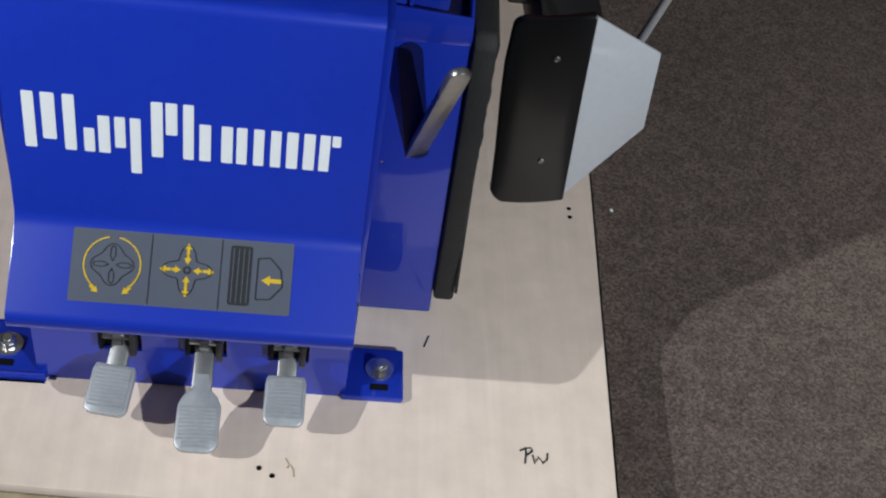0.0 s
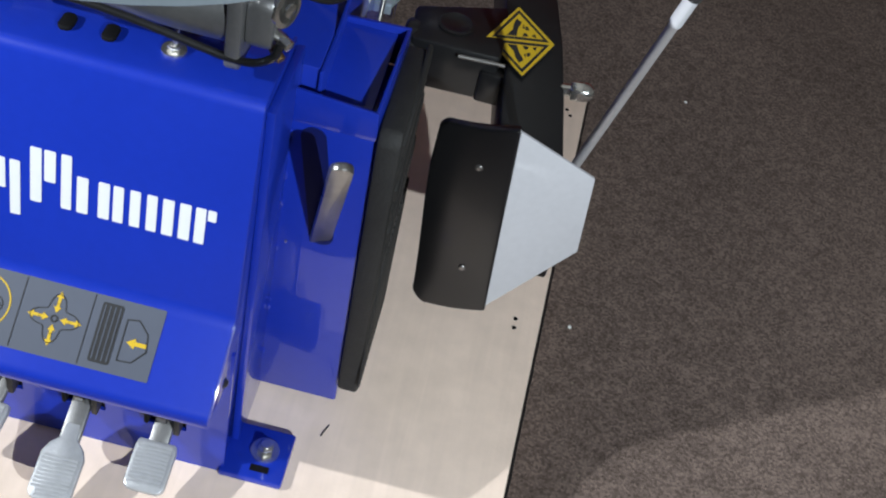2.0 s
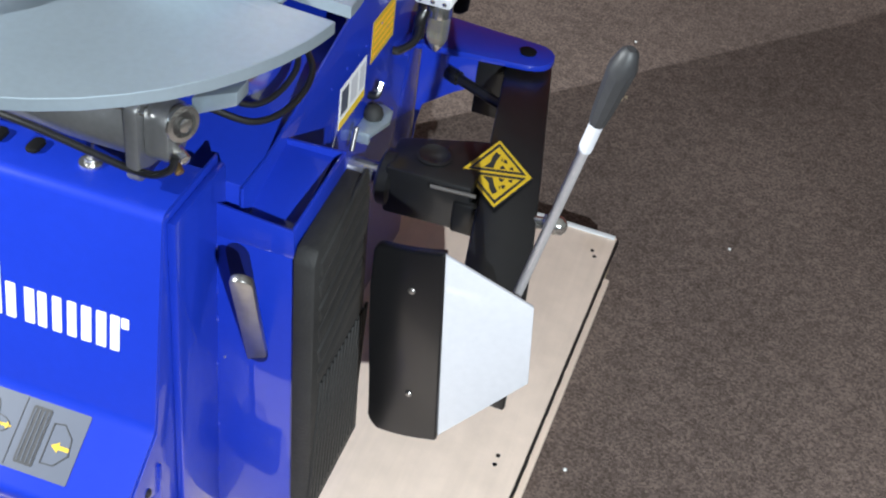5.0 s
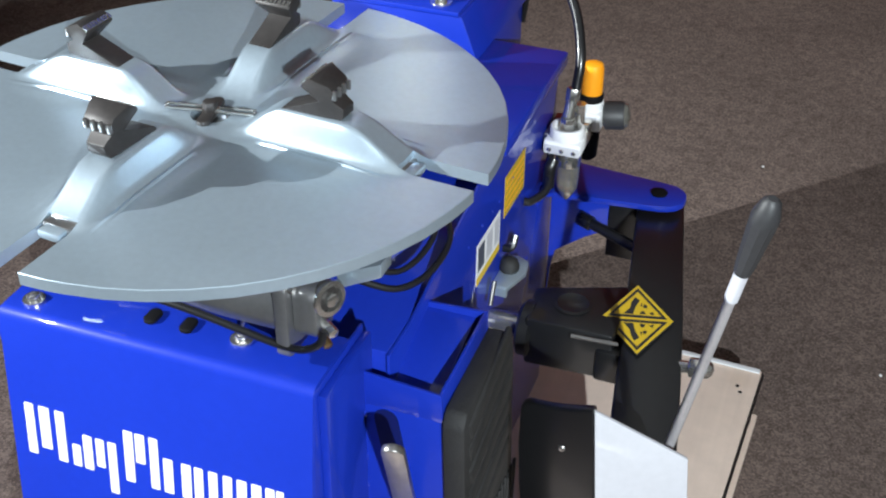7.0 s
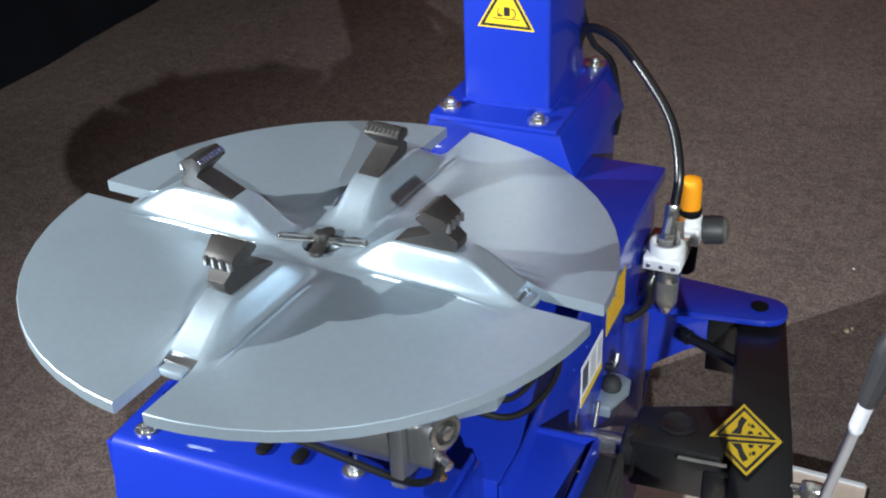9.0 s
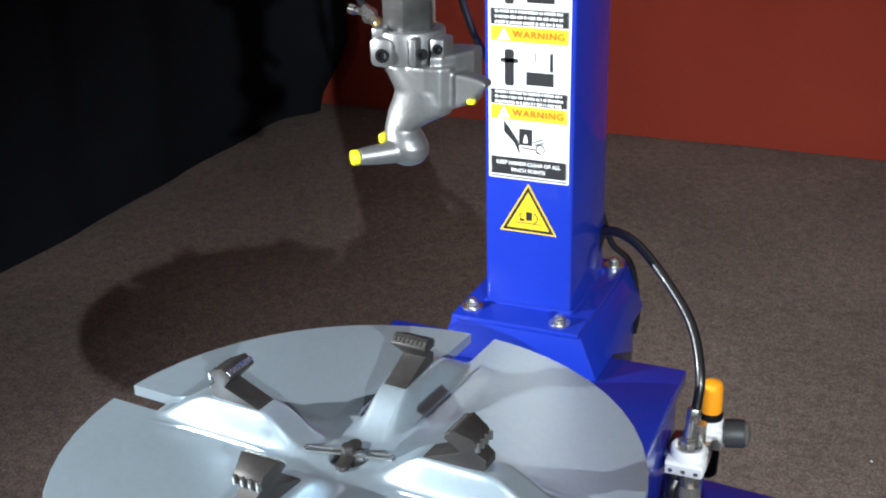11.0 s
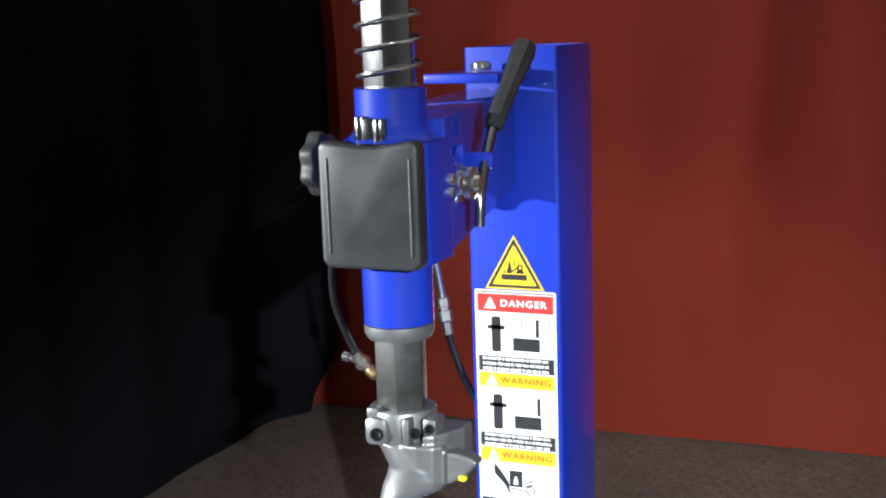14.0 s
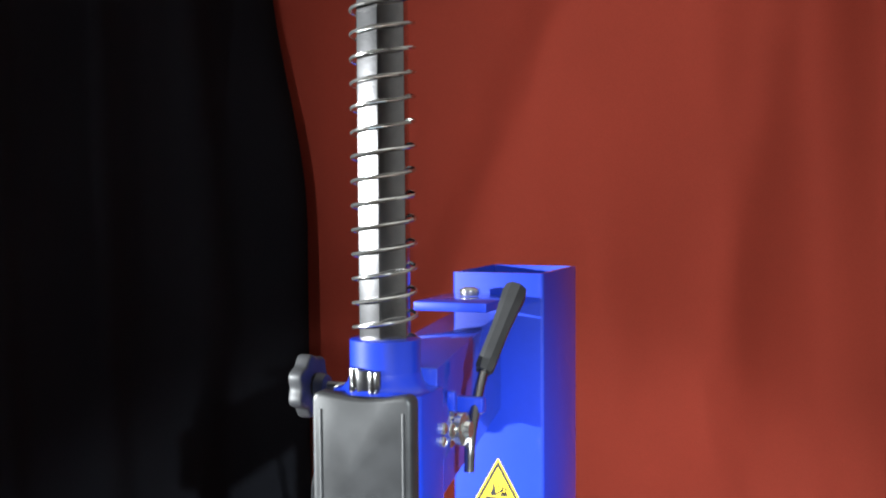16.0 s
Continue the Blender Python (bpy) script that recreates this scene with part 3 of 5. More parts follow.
# pedals
for w, reach, wide in ((WELLS[0], 0.0, 0.0265), (WELLS[1], 0.027, 0.0265), (WELLS[2], 0.0, 0.0255)):
    tilt = pose(w, -0.80 - reach, 0.08 - reach * 0.25, 20, 0, -7 if w == WELLS[0] else 0)
    if reach:
        outline = [(-0.0105, 0.055), (-0.0105, -0.008), (-0.021, -0.018), (-wide, -0.03), (-wide, -0.07)] + arc(-0.0125, -0.074, 0.014, 180, 270, 5) + arc(0.0125, -0.074, 0.014, 270, 360, 5) + [(wide, -0.07), (wide, -0.03), (0.021, -0.018), (0.0105, -0.008), (0.0105, 0.055)]
    else:
        outline = [(-wide * 0.92, -0.012), (-wide, -0.022), (-wide, -0.062)] + arc(-wide + 0.011, -0.065, 0.011, 180, 270, 4) + arc(wide - 0.011, -0.065, 0.011, 270, 360, 4) + [(wide, -0.062), (wide, -0.022), (wide * 0.92, -0.012)]
    pedal = part("pedal", prism(outline, "z", -0.012, 0.0, 0.003, tilt), PEDAL, machine, "ribbed cast metal foot pedal")
    for k in range(11):
        y = -0.018 - 0.0048 * k - (0.016 if reach else 0)
        half = wide * 0.8 if not reach else wide * (0.82 if k < 9 else 0.6)
        part("rib", box((-half, y - 0.0014, -0.0005), (half, y + 0.0014, 0.0018), 0, tilt), PEDAL, pedal, smooth=0)
    part("arm", box((-0.0125, -0.022, -0.012), (0.0125, 0.06 + reach * 0.2, -0.001), 0.003, tilt @ pose(0, 0, 0, 6, 0, 0)), CAST, pedal)
    bm = rod((w - 0.022, -0.79, 0.108), (w + 0.022, -0.79, 0.108), 0.006, sides=14)
    lathe([(0.004, 0), (0.012, 0.001), (0.012, 0.012), (0.004, 0.013)], (w - 0.006, -0.792, 0.108), (1, 0, 0), 16, bm=bm)
    part("pivot", bm, CHROME if reach else STEEL, pedal)
    part("link", box((w + 0.014, -0.80, 0.078), (w + 0.022, -0.782, 0.118), 0.002), JAW, pedal)
    part("link", box((w - 0.024, -0.797, 0.084), (w - 0.018, -0.784, 0.122), 0.002), HOLE, pedal)

# side pocket with its lever, and the rubber buffer
pocket = part("side_pocket", hexa([(0.197, -0.644, 0.018), (0.308, -0.644, 0.018), (0.308, -0.49, 0.018), (0.197, -0.49, 0.018)],
              [(0.197, -0.644, 0.488), (0.2955, -0.644, 0.488), (0.2985, -0.508, 0.488), (0.197, -0.508, 0.488)], 0.003), BLUE, machine, "blue side box with a slotted front")
part("rim", hexa([(0.198, -0.644, 0.485), (0.2955, -0.644, 0.485), (0.2955, -0.64, 0.485), (0.198, -0.64, 0.485)],
                 [(0.198, -0.644, 0.531), (0.293, -0.644, 0.523), (0.293, -0.64, 0.523), (0.198, -0.64, 0.531)], 0.001), BLUE, pocket)
part("rim", hexa([(0.291, -0.6398, 0.485), (0.2955, -0.6398, 0.485), (0.2985, -0.508, 0.485), (0.294, -0.508, 0.485)],
                 [(0.289, -0.6398, 0.523), (0.293, -0.6398, 0.523), (0.2985, -0.508, 0.541), (0.294, -0.508, 0.541)], 0.001), BLUE, pocket)
part("lid", hexa([(0.2035, -0.632, 0.49), (0.282, -0.632, 0.49), (0.285, -0.508, 0.525), (0.2035, -0.508, 0.525)],
                 [(0.2035, -0.632, 0.496), (0.282, -0.632, 0.496), (0.285, -0.508, 0.531), (0.2035, -0.508, 0.531)], 0.001), BLUE, pocket, "blue inset lid plate")
part("rim", hexa([(0.2035, -0.5078, 0.488), (0.2985, -0.5078, 0.488), (0.2985, -0.503, 0.488), (0.2035, -0.503, 0.488)],
                 [(0.2035, -0.5078, 0.536), (0.2985, -0.5078, 0.541), (0.2985, -0.503, 0.541), (0.2035, -0.503, 0.536)], 0.001), BLUE, pocket)
m = on_fold((-0.6443, 0.40), (-0.6443, 0.30), 0.24, 0.0) @ pose(0, 0, 0, 0, 0, 10)
# The slot is a flat navy patch; its inner shade is painted on.
part("slot", prism(rounded_rect(-0.0145, -0.092, 0.0145, 0.085, 0.0144), "z", -0.0002, 0.0008, m=m), SLOT_SHADE, pocket, smooth=0)
a, b = Vector((0.253, -0.643, 0.322)), Vector((0.276, -0.742, 0.534))
m = Matrix.Translation(a) @ (b - a).to_track_quat("Y", "Z").to_matrix().to_4x4()
part("lever", prism([(-0.0125, -0.02), (0.0125, -0.02), (0.0125, 0.216)] + arc(0.0, 0.216, 0.0125, 20, 160, 5) + [(-0.0125, 0.216)], "z", -0.005, 0.005, 0.0025, m @ pose(0, 0, 0, 0, 0, 0)), STEEL, pocket, "bare steel lever end")
def lean(bm):
    """The pad leans with the side box: its foot stands further out than its head."""
    for v in bm.verts:
        v.co.x += 0.013 * (0.5 - v.co.z) / 0.5
    return bm


rub = [(-0.653, 0.056), (-0.653, 0.49), (-0.642, 0.505), (-0.50, 0.516), (-0.478, 0.48), (-0.478, 0.056)]
buffer = part("rubber_buffer", lean(prism(rub, "x", 0.296, 0.3235, 0.005)), RUBBER, machine, "ribbed black rubber buffer pad")
for k in range(14):
    tilt = Matrix.Translation((0, -0.642 + k * 0.0118, 0.185)) @ pose(0, 0, 0, -9, 0, 0)
    part("rib", lean(box((0.3225, -0.003, -0.105), (0.3262, 0.003, 0.105), 0.001, tilt)), RUBBER, buffer)
for k in range(6):
    tilt = Matrix.Translation((0, -0.565, 0.322 + k * 0.034)) @ pose(0, 0, 0, 14, 0, 0)
    part("cleat", lean(box((0.32, -0.075, -0.0115), (0.3258 + 0.0012 * (k % 2), 0.072, 0.0145), 0.003, tilt)), RUBBER, buffer)
bolt((0.27, -0.503, 0.515), (0, 1, 0), 0.007, pocket)

# labels, stop bracket and hose on the cabinet's side
def side_plate(y0, z0, y1, z1, slope, x, mat, name, parent, lift=0.0006):
    pts = [(y0, z0), (y1, z0 + slope), (y1, z1 + slope), (y0, z1)]
    return part(name, prism(pts, "x", x, x + lift), mat, parent, smooth=0)


wall = bpy.data.objects["side_wall.001"]
side_plate(-0.222, 0.48, -0.132, 0.545, 0.0, 0.2256, GOLD, "caution_label", wall)
side_plate(-0.335, 0.44, -0.24, 0.505, 0.0, 0.2256, WHITE, "rating_label", wall)
side_plate(-0.335, 0.44, -0.24, 0.452, 0.0, 0.2262, YELLOW, "rating_band", wall, 0.0003)
for k, (y0, y1) in enumerate(((-0.33, -0.305), (-0.297, -0.272), (-0.265, -0.245))):
    side_plate(y0, 0.46, y1, 0.498, 0.0, 0.2262, SILVER if k else GREY_LABEL, "print_bar", wall, 0.0003)
for k in range(5):
    side_plate(-0.217, 0.488 + k * 0.011, -0.137, 0.493 + k * 0.011, 0.0, 0.2262, ORANGE, "print_bar", wall, 0.0003)
bracket = part("stop_bracket", prism([(0.2255, -0.27), (0.249, -0.27), (0.263, -0.226), (0.258, -0.198), (0.243, -0.19), (0.2255, -0.19)], "z", 0.393, 0.4, 0.0015), ZINC, machine, "grey stop bracket with a rubber bumper")
part("flange", box((0.2255, -0.272, 0.384), (0.249, -0.2655, 0.3985), 0.001), ZINC, bracket)
part("bumper", lathe([(0.0135, 0), (0.0145, 0.006), (0.0125, 0.014), (0.007, 0.019), (0.002, 0.02)], (0.238, -0.226, 0.4)), RUBBER, bracket)
part("stud", rod((0.24, -0.315, 0.40), (0.24, -0.30, 0.43), 0.0036, sides=12), STEEL, machine)
part("hose_end", tube(bend([(0.2255, -0.218, 0.428), (0.237, -0.216, 0.43), (0.239, -0.206, 0.446)], 4), 0.0055, 10), HOSE, machine)
part("hose_nut", lathe([(0.0045, 0), (0.0063, 0.001), (0.0063, 0.003), (0.0045, 0.0035)], (0.2375, -0.2135, 0.4335), (0.1, 0.4, 0.9), 6), STEEL, machine)

# weld beads and spatter along the seams
for z, long in ((0.085, 0.006), (0.175, 0.005), (0.19, 0.003), (0.285, 0.005), (0.36, 0.006), (0.405, 0.007), (0.47, 0.005)):
    line = [(0.2028, -0.6445, z - long + long * k / 3) for k in range(7)]
    part("weld_bead", tube(line, [0.0006, 0.0013, 0.0018, 0.0015, 0.0018, 0.0013, 0.0006], 8), BLUE, pocket)
for k in range(14):
    y = -0.46 + k * 0.03 + random.uniform(-0.01, 0.01)
    z = 0.28 + random.uniform(-0.1, 0.28)
    r = random.uniform(0.0012, 0.0022)
    part("weld_spot", lathe([(r, 0.0), (r * 0.8, r * 0.6), (r * 0.3, r)], (0.2253, y, z), (1, 0, 0), 8), BLUE, wall)
for y0, y1 in ((-0.06, 0.0), (0.03, 0.08)):
    line = [(0.2265 + random.uniform(0, 0.001), y0 + (y1 - y0) * k / 9, 0.4085 + 0.001 * (k % 2)) for k in range(10)]
    part("weld_bead", tube(line, [0.003 + 0.0009 * (k % 2) for k in range(10)], 7), BLUE, wall)

# ---- turntable ----
CENTRE = Vector((0.0, -0.573, 0.776))
part("turntable_drum", lathe([(0.09, -0.24), (0.09, -0.05), (0.16, -0.045), (0.16, -0.03), (0.05, -0.012)], CENTRE, sides=36), STEEL, machine)
SWING = -5.3


def swell(u, v):
    """Height of the pressed ridges along the four slots: a steep bridge with a crease at its foot and a thin flange, on a broad low swelling."""
    rise = ease((u - 0.035) / 0.07) * ease((0.258 - u) / 0.085)
    v = abs(v)
    return rise * (0.031 * ease((0.0298 - v) / 0.0145) + 0.0022 * ease((0.0392 - v) / 0.0014) + 0.004 * ease((0.06 - v) / 0.02) - 0.0026 * math.exp(-((v - 0.0325) / 0.0021) ** 2))


RADIUS, THICK, SLOT = 0.32, 0.0135, 0.0175
ACROSS = [0.0, 0.006, 0.012, 0.0148, SLOT, 0.0198, 0.022, 0.0242, 0.0262, 0.0282, 0.0299, 0.0313, 0.0325, 0.0337, 0.0352, 0.0377, 0.0393, 0.042, 0.047, 0.053, 0.06]
ACROSS = [-v for v in ACROSS[:0:-1]] + ACROSS
radii = [0.022 + 0.0058 * k for k in range(40)] + [0.256, 0.266, 0.28, 0.295, 0.308, 0.3192, RADIUS]
FILL = 9
turn = radians(SWING)
bm = bmesh.new()
rows = []
for r in radii:
    row = []
    wide = [math.degrees(math.asin(min(1, v / max(r, 0.06)))) for v in ACROSS]
    wide = [w * min(1, 41 / wide[-1]) for w in wide]
    lip = 0.0007 if r == RADIUS else 0.0
    for q in range(4):
        for off in wide + [wide[-1] + (90 - 2 * wide[-1]) * k / (FILL + 1) for k in range(1, FILL + 1)]:
            near = (off + 45) % 90 - 45
            h = swell(r * math.cos(radians(near)), r * math.sin(radians(near))) - lip
            x, y = r * math.cos(radians(q * 90 + off) + turn), r * math.sin(radians(q * 90 + off) + turn)
            row.append((bm.verts.new(CENTRE + Vector((x, y, h))), bm.verts.new(CENTRE + Vector((x, y, h - THICK + 2 * lip)))))
    rows.append(row)
n = len(rows[0])
first = ACROSS.index(-SLOT)
open_columns = range(first, first + 2 * ACROSS[len(ACROSS) // 2:].index(SLOT))
for i in range(len(radii) - 1):
    for k in range(n):
        if radii[i] >= 0.236 and k % (n // 4) in open_columns:
            continue
        for side in (0, 1):
            bm.faces.new((rows[i][k][side], rows[i][(k + 1) % n][side], rows[i + 1][(k + 1) % n][side], rows[i + 1][k][side]))
twin = {a: b for row in rows for a, b in row}
for e in [e for e in bm.edges if len(e.link_faces) == 1 and e.verts[0] in twin and e.verts[1] in twin]:
    a, b = e.verts
    bm.faces.new((a, b, twin[b], twin[a]))
for v in [v for v in bm.verts if not v.link_faces]:
    bm.verts.remove(v)
disc = part("turntable", bm, ZINC, machine, "round zinc-plated turntable with four slots", 38)

# clamping jaws: a ramp with a raked back, and a wider head that leans back over the ramp, toothed along both edges
hook = [(0.0985, 0.028), (0.0995, 0.0365), (0.146, 0.0555), (0.1305, 0.0725), (0.1325, 0.0765), (0.142, 0.0825), (0.16, 0.0745), (0.164, 0.0695), (0.163, 0.062), (0.1615, 0.0565), (0.172, 0.0495), (0.1715, 0.04), (0.158, 0.026)]
for q in range(4):
    turn_m = Matrix.Translation(CENTRE) @ pose(0, 0, 0, 0, 0, SWING + 90 * q) @ pose(*((0, 0, 0), (0, 0, 0), (0.005, 0, 0), (0.008, 0, 0.004))[q])
    b = prism(hook, "y", -0.0225, 0.0225, 0.001)
    for v in b.verts:
        v.co.y *= (0.64 + 0.36 * ease((v.co.z - 0.05) / 0.018)) * (1 - 0.26 * ease((v.co.x - 0.138) / 0.024))
    bmesh.ops.transform(b, matrix=turn_m, verts=b.verts)
    jaw = part("clamping_jaw", b, JAW, disc, "dark steel clamping jaw with teeth")
    for k in range(4):
        part("tooth", box((0.1622, -0.0158 + 0.0093 * k, 0.0605), (0.1668, -0.012 + 0.0093 * k, 0.0708), 0.0008, turn_m), STEEL, disc)
    for k in range(8):
        part("knurl", box((-0.0028, -0.0217 + 0.0056 * k, -0.0022), (0.0034, -0.0181 + 0.0056 * k, 0.0014), 0, turn_m @ pose(0.1338, 0, 0.0772, 0, -32, 0)), CHROME, disc, smooth=0)
    turn_m = turn_m @ pose(0.141, 0, 0.024)
    part("slide", box((-0.06, -0.0165, -0.012), (0.10, 0.0165, -0.001), 0.002, turn_m @ pose(0, 0, -0.024)), STEEL, disc)
    part("slide_end", box((0.088, -0.013, -0.006), (0.112, 0.013, 0.004), 0.003, turn_m @ pose(0, 0, -0.03)), ZINC, disc)
TURN = Matrix.Translation(CENTRE) @ pose(0, 0, 0.004, 0, 0, 10)
b = prism(rounded_rect(-0.0075, -0.03, 0.0075, 0.03, 0.0073), "z", -0.006, 0.001, 0.001, TURN)
rod(TURN @ Vector((0, 0, 0.0)), TURN @ Vector((0, 0, 0.011)), 0.0085, sides=6, bevel=0.001, bm=b)
hub = part("hub", b, JAW, disc, "dark link plate with its centre nut")
for s in (-1, 1):
    for y in (-0.0045, 0.0045):
        part("hub_link", box((s * 0.0285 - 0.0215, y - 0.0009, 0.0), (s * 0.0285 + 0.0215, y + 0.0009, 0.0028), 0.0004, TURN), CHROME, disc)
    for x in (0.008, 0.0495):
        part("hub_link", box((s * x - 0.0013, -0.0032, -0.001), (s * x + 0.0013, 0.0032, 0.0032), 0.0006, TURN), CHROME, disc)

# clamping cylinder under the turntable
cylinder = part("clamping_cylinder", rod((-0.10, -0.685, 0.646), (0.15, -0.685, 0.646), 0.036, sides=36), CAST, machine, "cast aluminium clamping cylinder")
b = prism(rounded_rect(-0.725, 0.596, -0.645, 0.69, 0.01), "x", 0.142, 0.158, 0.003)
part("end_plate", b, CAST, cylinder)
b = prism(rounded_rect(-0.715, 0.62, -0.672, 0.682, 0.014), "x", 0.158, 0.186, 0.004)
part("end_cap", b, CAST, cylinder)
part("ring", lathe([(0.012, 0), (0.0195, 0.001), (0.0205, 0.005), (0.0195, 0.009), (0.014, 0.01), (0.0135, 0.004), (0.004, 0.004)], (0.186, -0.694, 0.665), (0.9, -0.42, 0.1)), CHROME, cylinder)
part("ring_face", lathe([(0.0132, 0.0042), (0.013, 0.0052), (0.002, 0.0052)], (0.186, -0.694, 0.665), (0.9, -0.42, 0.1), 20), JAW, cylinder)
part("cap_nut", rod((0.188, -0.695, 0.6652), (0.198, -0.6997, 0.6663), 0.0085, sides=6, bevel=0.001), CHROME, cylinder)
part("fitting", rod((0.184, -0.70, 0.638), (0.203, -0.712, 0.634), 0.0065, sides=6, bevel=0.001), CHROME, cylinder)
part("fitting", rod((0.184, -0.702, 0.622), (0.196, -0.712, 0.616), 0.0055, sides=6, bevel=0.001), BRASS, cylinder)
for y, z in ((-0.717, 0.682), (-0.653, 0.604)):
    part("tie_rod", rod((-0.1, y, z), (0.164, y, z), 0.0045, sides=10), CHROME, cylinder)
part("lug", prism([(0.188, 0.657), (0.238, 0.684), (0.238, 0.701), (0.188, 0.679)], "y", -0.67, -0.642, 0.002), ZINC, cylinder)
part("air_hose", tube(bend([(-0.08, -0.727, 0.64), (0.0, -0.727, 0.637), (0.042, -0.727, 0.633), (0.08, -0.726, 0.626), (0.12, -0.724, 0.617), (0.15, -0.722, 0.611), (0.173, -0.722, 0.613), (0.19, -0.72, 0.624), (0.194, -0.716, 0.638)]), 0.0042), HOSE, cylinder)
part("air_hose", tube(bend([(0.17, -0.60, 0.62), (0.215, -0.575, 0.6), (0.238, -0.525, 0.6), (0.238, -0.47, 0.615), (0.2, -0.43, 0.635)]), 0.004), HOSE, cylinder)
part("air_hose", tube(bend([(0.17, -0.585, 0.63), (0.205, -0.56, 0.61), (0.222, -0.52, 0.612), (0.222, -0.475, 0.628), (0.18, -0.44, 0.645)]), 0.0036), HOSE, cylinder)

# ---- column ----
flare = [(-0.1, 0.69), (0.1, 0.69), (0.125, 0.6235), (-0.125, 0.6235)]
foot = part("column_foot", prism(flare, "y", -0.055, 0.212, 0.003), BLUE, machine, "blue flared column foot")
part("foot_plate", box((-0.098, -0.062, 0.69), (0.098, 0.219, 0.698), 0.002), BLUE, foot)
for x, y in ((-0.078, -0.028), (0.062, -0.036), (0.078, 0.193), (-0.078, 0.193)):
    bolt((x, y, 0.698), (0, 0, 1), 0.0095, foot)
T = 0.006
bm = bmesh.new()
outer, inner = rounded_rect(-0.067, 0.0, 0.067, 0.168, 0.006, 3), rounded_rect(-0.067 + T, T, 0.067 - T, 0.168 - T, 0.003, 3)
loops = []
for loop, z in ((outer, 0.698), (outer, 1.579), (inner, 1.579), (inner, 0.698)):
    loops.append([bm.verts.new((x, y, z)) for x, y in loop])
for p, q in zip(loops, loops[1:] + loops[:1]):
    for k in range(len(p)):
        bm.faces.new((p[k], p[(k + 1) % len(p)], q[(k + 1) % len(p)], q[k]))
column = part("column", bm, BLUE, machine, "tall square blue steel column", 30)
part("weld_bead", tube([(x, y, 0.699) for x, y in rounded_rect(-0.068, -0.001, 0.068, 0.169, 0.006, 3)] + [(0.068, 0.06, 0.699)], 0.0035, 8), BLUE, column)


def decal(points, mat, lift, name, label=""):
    """A thin plate on the column's front."""
    return part(name, prism(points, "y", -lift, -lift + 0.0006), mat, column, label, 0)


def band(x0, z0, x1, z1, mat, lift, name="label_band"):
    return decal([(x0, z0), (x1, z0), (x1, z1), (x0, z1)], mat, lift, name)


def triangle(apex, foot_z, half, r):
    a, b, c = (0, apex), (-half, foot_z), (half, foot_z)
    mid = (0, foot_z + (apex - foot_z) / 3)
    out = []
    for p in (a, b, c):
        k = 1 - r / max(1e-6, math.hypot(p[0] - mid[0], p[1] - mid[1]))
        out.append((mid[0] + (p[0] - mid[0]) * k, mid[1] + (p[1] - mid[1]) * k))
    return out


for apex, low, seed in ((1.32, 1.243, 0), (0.894, 0.818, 1)):
    decal(triangle(apex, low, 0.0435, 0.0), YELLOW, 0.0008, "hazard_triangle", "yellow hazard triangle with a black border")
    outer_t, inner_t = triangle(apex, low, 0.0435, 0.0045), triangle(apex, low, 0.0435, 0.0125)
    for i in range(3):
        j = (i + 1) % 3
        decal([outer_t[i], outer_t[j], inner_t[j], inner_t[i]], INK, 0.0012, "triangle_border")
    z = low + 0.0135
    if not seed:
        band(-0.019, z, 0.019, z + 0.008, INK, 0.0012, "pictogram")
        decal([(-0.012, z + 0.0095), (-0.003, z + 0.0095), (-0.004, z + 0.019), (-0.0065, z + 0.03), (-0.0085, z + 0.02)], INK, 0.0012, "pictogram")
        decal([(0.003, z + 0.0095), (0.015, z + 0.0095), (0.012, z + 0.016), (0.005, z + 0.015)], INK, 0.0012, "pictogram")
        band(0.006, z + 0.017, 0.0075, z + 0.026, INK, 0.0012, "pictogram")
        band(-0.016, z + 0.0095, -0.0135, z + 0.013, INK, 0.0012, "pictogram")
        decal(ring(0.0085, z + 0.0175, 0.0035, 0, 359, 0.002, 12), INK, 0.0012, "pictogram")
        decal(stroke(-0.003, z + 0.012, 0.004, z + 0.017, 0.0022), INK, 0.0013, "pictogram")
        decal(stroke(0.0, z + 0.027, 0.001, z + 0.02, 0.0014), INK, 0.0013, "pictogram")
        decal(stroke(0.0115, z + 0.025, 0.0125, z + 0.0185, 0.0014), INK, 0.0013, "pictogram")
    else:
        band(-0.003, z + 0.006, 0.006, z + 0.019, INK, 0.0012, "pictogram")
        band(-0.02, z + 0.001, 0.021, z + 0.0022, INK, 0.0012, "pictogram")
        band(-0.013, z + 0.0045, -0.0055, z + 0.0075, INK, 0.0012, "pictogram")
        decal(ring(0.007, z + 0.01, 0.0075, -70, 80, 0.0014, 8), INK, 0.0012, "pictogram")
        decal(ring(-0.007, z + 0.012, 0.0055, 120, 240, 0.0012, 8), INK, 0.0012, "pictogram")

TOP, HIGH = 1.241, 0.342
at = lambda f: TOP - HIGH * f
decal(rounded_rect(-0.06, at(1), 0.06, at(0), 0.002), WHITE, 0.0008, "warning_label", "white warning label with red and amber bands")
for f0, f1 in ((0.006, 0.012), (0.988, 0.994)):
    band(-0.0572, at(f1), 0.0572, at(f0), INK, 0.0011)
for s in (-1, 1):
    band(s * 0.0572 - 0.0004, at(0.994), s * 0.0572 + 0.0004, at(0.006), INK, 0.0011)
band(-0.056, at(0.092), 0.056, at(0.016), RED, 0.0012)
front = lambda x, z: Matrix.Translation((x, -0.0019, z)) @ pose(0, 0, 0, 90, 0, 0)
